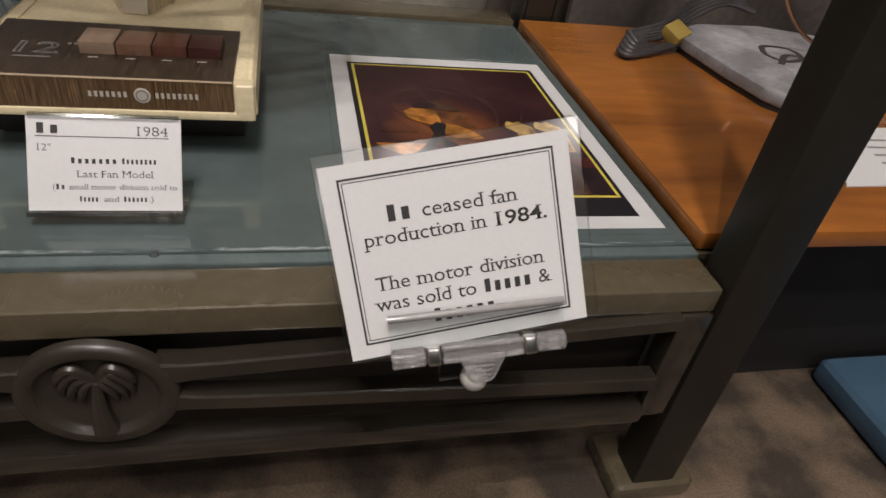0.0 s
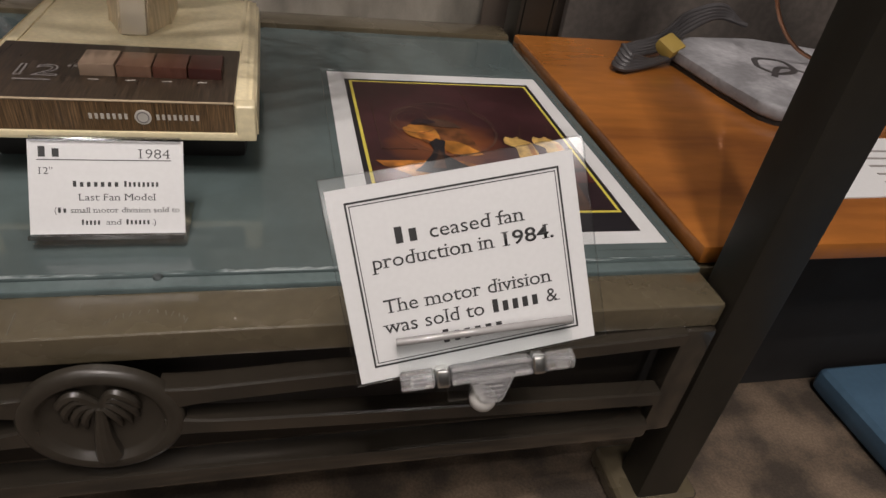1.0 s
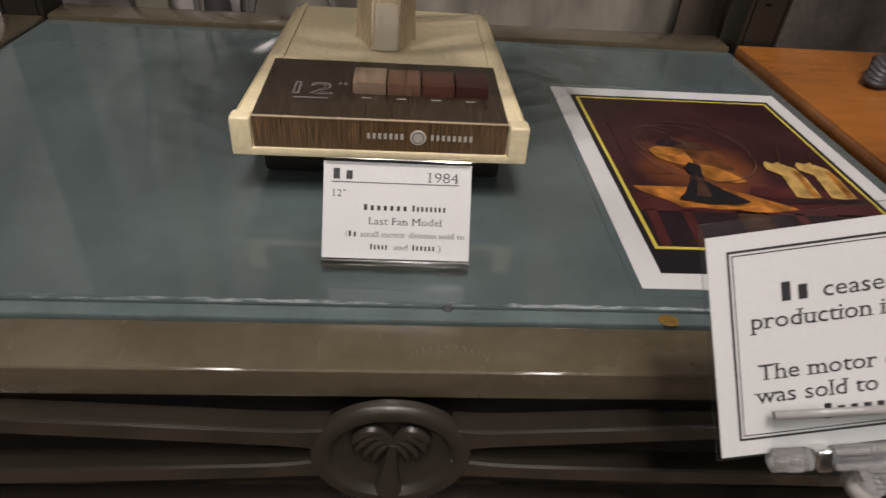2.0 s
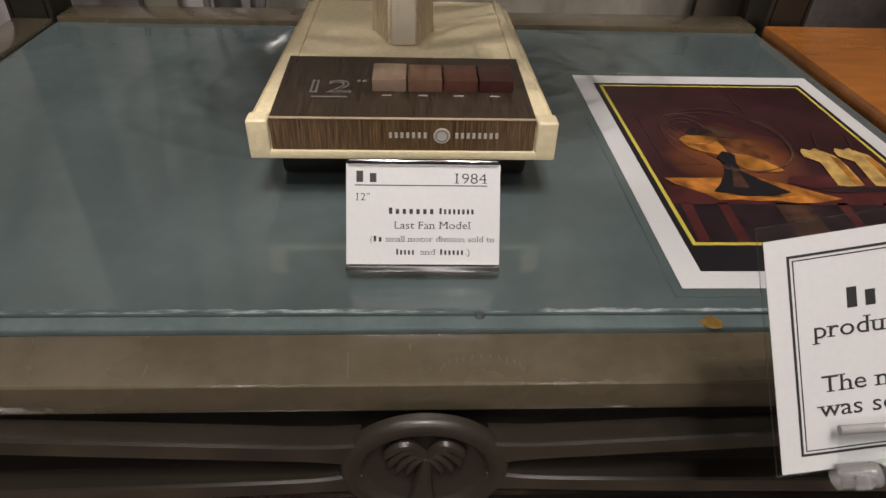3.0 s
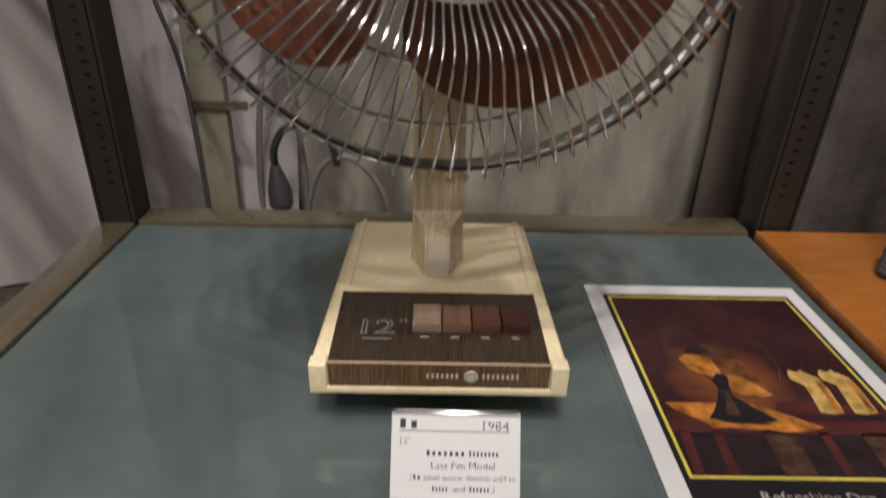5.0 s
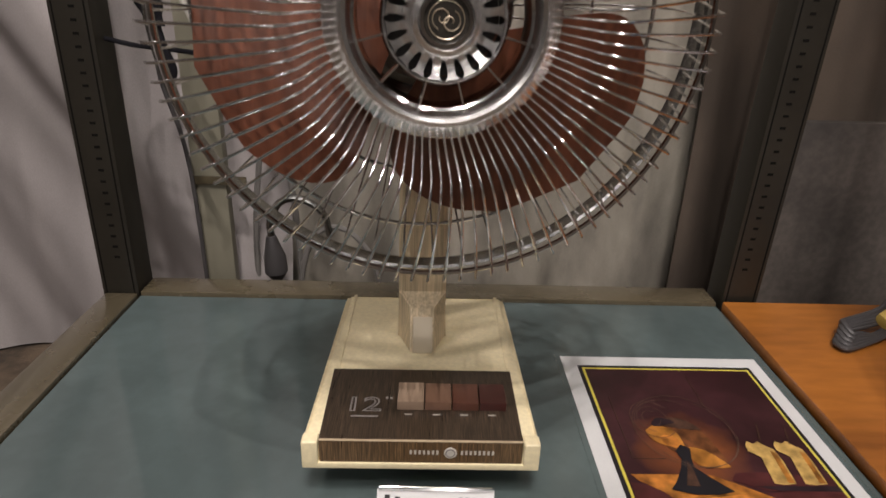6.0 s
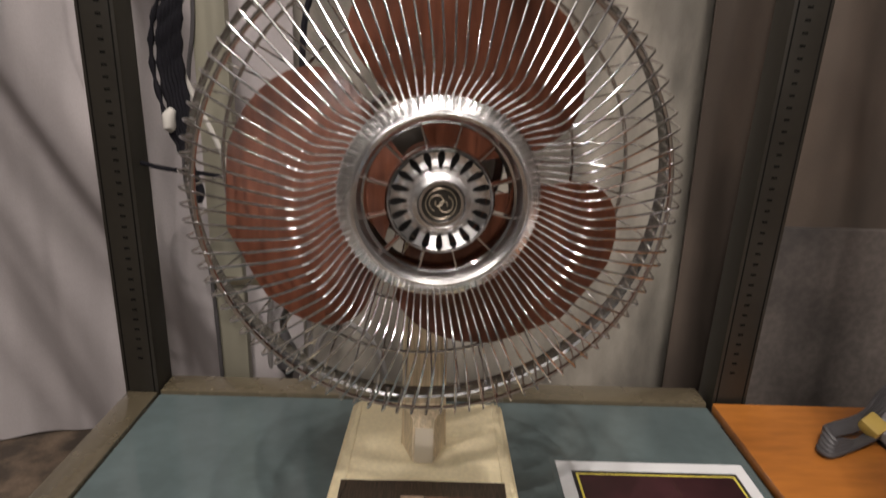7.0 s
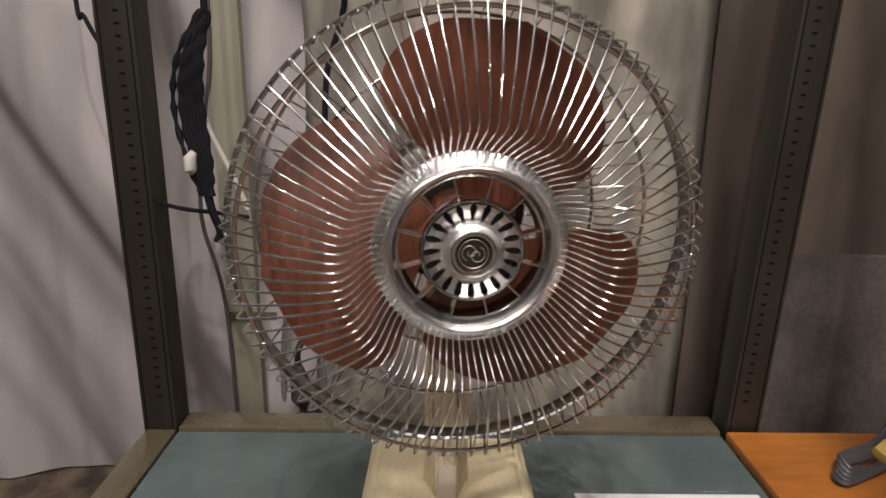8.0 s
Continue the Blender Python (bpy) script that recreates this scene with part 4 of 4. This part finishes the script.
leaf("painted_blade", 0.234, 0.173, -60, 0.066, 0.019, -0.006, 8, PDIM)
leaf("painted_blade", 0.209, 0.178, -50, 0.036, 0.0115, 0.002, 9, PGLOW)
leaf("painted_blade", 0.212, 0.172, -55, 0.022, 0.0060, 0.001, 10, PORANGE)
leaf("painted_blade", 0.237, 0.153, -35, 0.036, 0.0095, -0.003, 9, PGLOW)
leaf("painted_blade", 0.228, 0.195, -18, 0.036, 0.0070, 0.003, 11, PBROWN)
leaf("painted_blade", 0.213, 0.198, 10, 0.022, 0.0050, 0.003, 12, PDARK)
for cx, cy, rx, ry, k0, k1 in ((0.229, 0.190, 0.045, 0.050, 0, 40), (0.232, 0.187, 0.040, 0.046, 24, 48), (0.205, 0.204, 0.020, 0.026, 4, 36), (0.205, 0.204, 0.014, 0.018, 0, 30), (0.204, 0.205, 0.008, 0.011, 6, 40), (0.221, 0.196, 0.034, 0.037, 6, 24)):
    line = [(cx + rx * math.cos(2 * math.pi * k / 40), cy + ry * math.sin(2 * math.pi * k / 40), G + 0.0024) for k in range(k0, k1)]
    part("painted_cage", moved(tube(line, 0.0003, 4), Matrix.Translation((0, 0, G + 0.0024)) @ Matrix.Diagonal((1, 1, 0.15, 1)) @ Matrix.Translation((0, 0, -G - 0.0024))), PGREY, prn)
lay("painted_foot", [(0.192, 0.1155), (0.199, 0.124), (0.208, 0.139), (0.2125, 0.150), (0.211, 0.161), (0.218, 0.169), (0.225, 0.164), (0.2215, 0.152), (0.220, 0.141), (0.230, 0.128), (0.242, 0.114), (0.228, 0.1105), (0.211, 0.110)], 13, PBLACK)
lay("foot_shine", [(0.206, 0.120), (0.213, 0.138), (0.2165, 0.150), (0.2180, 0.138), (0.2165, 0.119)], 14, PBROWN)
for x, y in ((0.0, 0.0), (0.0255, 0.001)):
    lay("candle", [(0.275 + x, 0.163 + y), (0.276 + x, 0.170 + y), (0.279 + x, 0.175 + y), (0.284 + x, 0.172 + y), (0.289 + x, 0.1755 + y), (0.294 + x, 0.169 + y), (0.2985 + x, 0.165 + y), (0.2995 + x, 0.150 + y), (0.297 + x, 0.124), (0.287 + x, 0.1225), (0.279 + x, 0.124), (0.281 + x, 0.140), (0.283 + x, 0.155 + y)], 9, PCREAM, "cream candle")
    lay("candle_shade", [(0.291 + x, 0.1245), (0.296 + x, 0.1250), (0.2985 + x, 0.160), (0.2945 + x, 0.163)], 10, PGLOW)
    lay("wick", [(0.2900 + x, 0.172), (0.2915 + x, 0.172), (0.3005 + x, 0.201), (0.2997 + x, 0.201)], 9, PBROWN)
for x0, y0, x1, y1 in ((0.173, 0.238, 0.172, 0.152), (0.172, 0.152, 0.200, 0.152), (0.262, 0.278, 0.262, 0.225)):
    part("door_line", tube([(x0, y0, G + 0.0010), (x1, y1, G + 0.0010)], 0.0004, 4), PBROWN, prn)
part("lettering", lettering("Refreshing Dra", 0.199, 0.0415, 0.073, 0.0075, -0.004, Matrix.Translation((0, 0, G + 0.0006)), "L", serif=False), SILVER, prn, "silver script title")

# ---- things on the wooden board ----
B = G + 0.010
cast = thing("fan_base", (0.60, 0.28, B), "grey painted cast base with faded markings on the board", "fan base")
part("casting", prism([(0.525, 0.352), (0.532, 0.262), (0.541, 0.205), (0.552, 0.190), (0.572, 0.188), (0.70, 0.205), (0.78, 0.26), (0.76, 0.37), (0.66, 0.405), (0.56, 0.395)], B + 0.004, B + 0.020, 0.006, 3), GREYCAST, cast, smooth=True)
part("felt_edge", prism([(0.527, 0.350), (0.534, 0.262), (0.543, 0.206), (0.554, 0.192), (0.572, 0.190), (0.70, 0.207), (0.78, 0.26), (0.75, 0.37), (0.66, 0.40), (0.56, 0.39)], B, B + 0.0042), BLACK, cast)
for pts in ([(0.60, 0.30), (0.615, 0.325), (0.645, 0.32), (0.64, 0.29), (0.61, 0.28), (0.60, 0.30)], [(0.63, 0.25), (0.66, 0.275), (0.69, 0.26), (0.68, 0.235), (0.64, 0.235)], [(0.60, 0.27), (0.63, 0.30), (0.66, 0.28)]):
    part("marking", moved(tube(smooth_line([(x, y, 0.0) for x, y in pts], 6), 0.0042, 7), Matrix.Translation((0, 0, B + 0.0198)) @ Matrix.Diagonal((1, 1, 0.12, 1))), GREYCORD, cast)
cordw = thing("power_cord", (0.51, 0.35, B), "coiled grey power cord tied with a yellow tag", "cord")
for k in range(5):
    o = 0.0035 * k
    line = smooth_line([(0.535, 0.350 + o, B + 0.012), (0.500, 0.335 + 0.6 * o, B + 0.006), (0.465 + 0.5 * o, 0.318 + o, B + 0.0048 + o * 0.6), (0.447 + o, 0.312 + o, B + 0.006 + o * 0.7), (0.444 + o, 0.326 + o, B + 0.007 + o), (0.470, 0.345 + o * 0.7, B + 0.009 + o * 0.6), (0.515, 0.360 + 0.4 * o, B + 0.014 + o), (0.56, 0.385 + o, B + 0.030 + o), (0.61, 0.41, B + 0.040 + o), (0.65, 0.405 + o, B + 0.034)], 6)
    part("loop", tube(line, 0.0030, 8), GREYCORD, cordw, smooth=True)
part("tag", moved(box(-0.013, 0.013, -0.012, 0.012, -0.007, 0.007, 0.003), pose(0.522, 0.354, B + 0.019, 25, -12, 30)), TAG, cordw, "yellow card tie tag", smooth=True)
hoop = [(0.70 + 0.10 * math.cos(2 * math.pi * k / 48), 0.33 + 0.02 * math.sin(2 * math.pi * k / 48), B + 0.125 + 0.10 * math.sin(2 * math.pi * k / 48)) for k in range(48)]
tagged(part("wire_hoop", tube(hoop, 0.0022, 8, True), COPPER, smooth=True), "copper coloured wire hoop standing on the grey base", "hoop")
leaflet = thing("leaflet", (0.60, 0.10, B), "white printed leaflet lying on the pine board", "leaflet")
part("sheet", prism([(0.522, 0.060), (0.70, 0.066), (0.71, 0.17), (0.60, 0.163)], B + 0.0002, B + 0.0012), PAPER, leaflet)
for k in range(5):
    part("text_bar", box(0.585 + 0.004 * k, 0.66, 0.082 + 0.014 * k, 0.085 + 0.014 * k, B + 0.0012, B + 0.0014), GREYINK, leaflet)

# ---- cords and stand behind the rack ----
bundle = thing("cord_bundle", (-0.287, 0.43, 0.62), "black braided cord hanging in a tied bundle", "cord")
for k in range(7):
    o = 0.0036 * k - 0.009 if k < 6 else -0.017
    line = smooth_line([(-0.280 + o * 0.3, 0.430 + 0.004 * (k % 2), G + 0.525), (-0.297 + o, 0.428, G + 0.475), (-0.304 + o * 1.2, 0.432, G + 0.42), (-0.297 + o, 0.43, G + 0.36), (-0.292 + o * 0.4, 0.428, G + 0.318)], 7)
    part("strand", tube(line, 0.0050, 7, radii=[(0.0042 if k < 6 else 0.0030) + 0.0013 * math.sin(i * 1.9 + k) for i in range(len(line))]), BLACKCORD, bundle, smooth=True)
part("strand", tube(smooth_line([(-0.280, 0.43, 1.52), (-0.281, 0.432, 1.1), (-0.280, 0.43, G + 0.525)], 6), 0.004, 7), BLACKCORD, bundle, smooth=True)
part("tail", tube(smooth_line([(-0.295, 0.43, G + 0.33), (-0.289, 0.428, G + 0.30), (-0.282, 0.43, G + 0.275), (-0.286, 0.43, G + 0.262)], 6), 0.005, 7), BLACKCORD, bundle, smooth=True)
part("plug", tube([(-0.305, 0.425, G + 0.346), (-0.308, 0.423, G + 0.350), (-0.308, 0.423, G + 0.362), (-0.303, 0.425, G + 0.370)], 0.008, 12, radii=[0.004, 0.0075, 0.0075, 0.004]), WHITECORD, bundle, "yellowed cream plug", smooth=True)
tagged(part("cable", tube(smooth_line([(-0.362, 0.458, G + 0.302), (-0.33, 0.455, G + 0.296), (-0.29, 0.45, G + 0.293), (-0.25, 0.44, G + 0.290)], 6), 0.0028, 7), BLACKCORD, smooth=True), "thin black cable passing behind the rack post", "cable", "hanging cables")
tagged(part("cable", tube(smooth_line([(-0.50, 0.58, 1.3), (-0.495, 0.57, G + 0.58), (-0.475, 0.55, G + 0.525), (-0.42, 0.50, G + 0.47), (-0.38, 0.486, G + 0.45)], 6), 0.003, 7), BLACKCORD, smooth=True), "thin black cable looping beside the rack post", "cable", "hanging cables")
tagged(part("cable", tube(smooth_line([(-0.115, 0.24, G + 0.62), (-0.105, 0.29, G + 0.53), (-0.125, 0.30, G + 0.46), (-0.128, 0.30, G + 0.38), (-0.11, 0.28, G + 0.30)], 6), 0.003, 7), BLACKCORD, smooth=True), "thin black cable hanging behind the fan guard", "cable", "hanging cables")
tagged(part("cable", tube(smooth_line([(-0.335, 0.60, 1.4), (-0.33, 0.59, G + 0.56), (-0.345, 0.585, G + 0.40), (-0.36, 0.58, G + 0.26), (-0.335, 0.58, G + 0.12), (-0.33, 0.58, 0.0)], 6), 0.003, 7), GREYCORD, smooth=True), "grey cable hanging in front of the drape", "cable", "hanging cables")
for pts in ([(-0.205, 0.61, 0.0), (-0.200, 0.61, 0.15), (-0.180, 0.61, 0.225), (-0.145, 0.61, 0.250), (-0.105, 0.61, 0.225), (-0.080, 0.61, 0.160), (-0.074, 0.61, 0.0)], [(-0.268, 0.64, 0.0), (-0.272, 0.64, 0.18), (-0.262, 0.64, 0.30), (-0.240, 0.64, 0.40), (-0.215, 0.64, 0.33), (-0.205, 0.64, 0.20), (-0.206, 0.64, 0.0)]):
    tagged(part("cable", tube(smooth_line(pts, 8), 0.0045, 8), PALECORD, smooth=True), "grey cable looping up from the floor behind the rack", "cable", "hanging cables")
tagged(part("white_cord", tube(smooth_line([(-0.298, 0.44, G + 0.42), (-0.285, 0.44, G + 0.385), (-0.265, 0.44, G + 0.34), (-0.25, 0.44, G + 0.30)], 6), 0.0032, 8), WHITECORD, smooth=True), "short white cord beside the black cord", "cord")
upright = thing("upright", (-0.315, 0.602, 0.0), "pale olive painted upright behind the rack", "post")
part("board", box(-0.338, -0.292, 0.592, 0.612, 0.0, 1.75, 0.003), PALEGREEN, upright, smooth=True)
part("cross_strap", box(-0.3395, -0.262, 0.586, 0.5915, 0.318, 0.330, 0.0015), OLIVE, upright, "dark strap across the upright", smooth=True)

# bent metal arm and dark knob behind the rack; lower pole and base are added
hook = thing("metal_stand", (-0.225, 0.60, 0.0), "grey metal stand with a bent arm behind the rack", "stand")
part("base", moved(lathe([(0.0, 0.0), (0.05, 0.0), (0.05, -0.008), (0.012, -0.014), (0.0, -0.014)], 28), pose(-0.225, 0.60, 0.0, -90)), BLACK, hook, smooth=True)
part("pole", tube([(-0.232, 0.60, 0.012), (-0.232, 0.60, 0.165), (-0.233, 0.60, 0.180), (-0.234, 0.60, 0.205), (-0.237, 0.60, 0.238)], 0.006, 12, radii=[0.006, 0.006, 0.017, 0.016, 0.007]), GREYCORD, hook, smooth=True)
part("arm", tube(smooth_line([(-0.237, 0.60, 0.236), (-0.236, 0.60, 0.262), (-0.220, 0.60, 0.290), (-0.192, 0.60, 0.296), (-0.160, 0.60, 0.276), (-0.150, 0.60, 0.24)], 6), 0.0055, 10), BAND, hook, "bright bent arm", smooth=True)

tagged(part("grey_board", box(0.50, 1.5, 0.600, 0.614, 0.0, 0.425, 0.002), mat("grey_board_paint", (0.120, 0.100, 0.086), 0.8, 0, 0.75, 5, 0.3, 90), smooth=True), "grey board standing behind the pine board", "board")
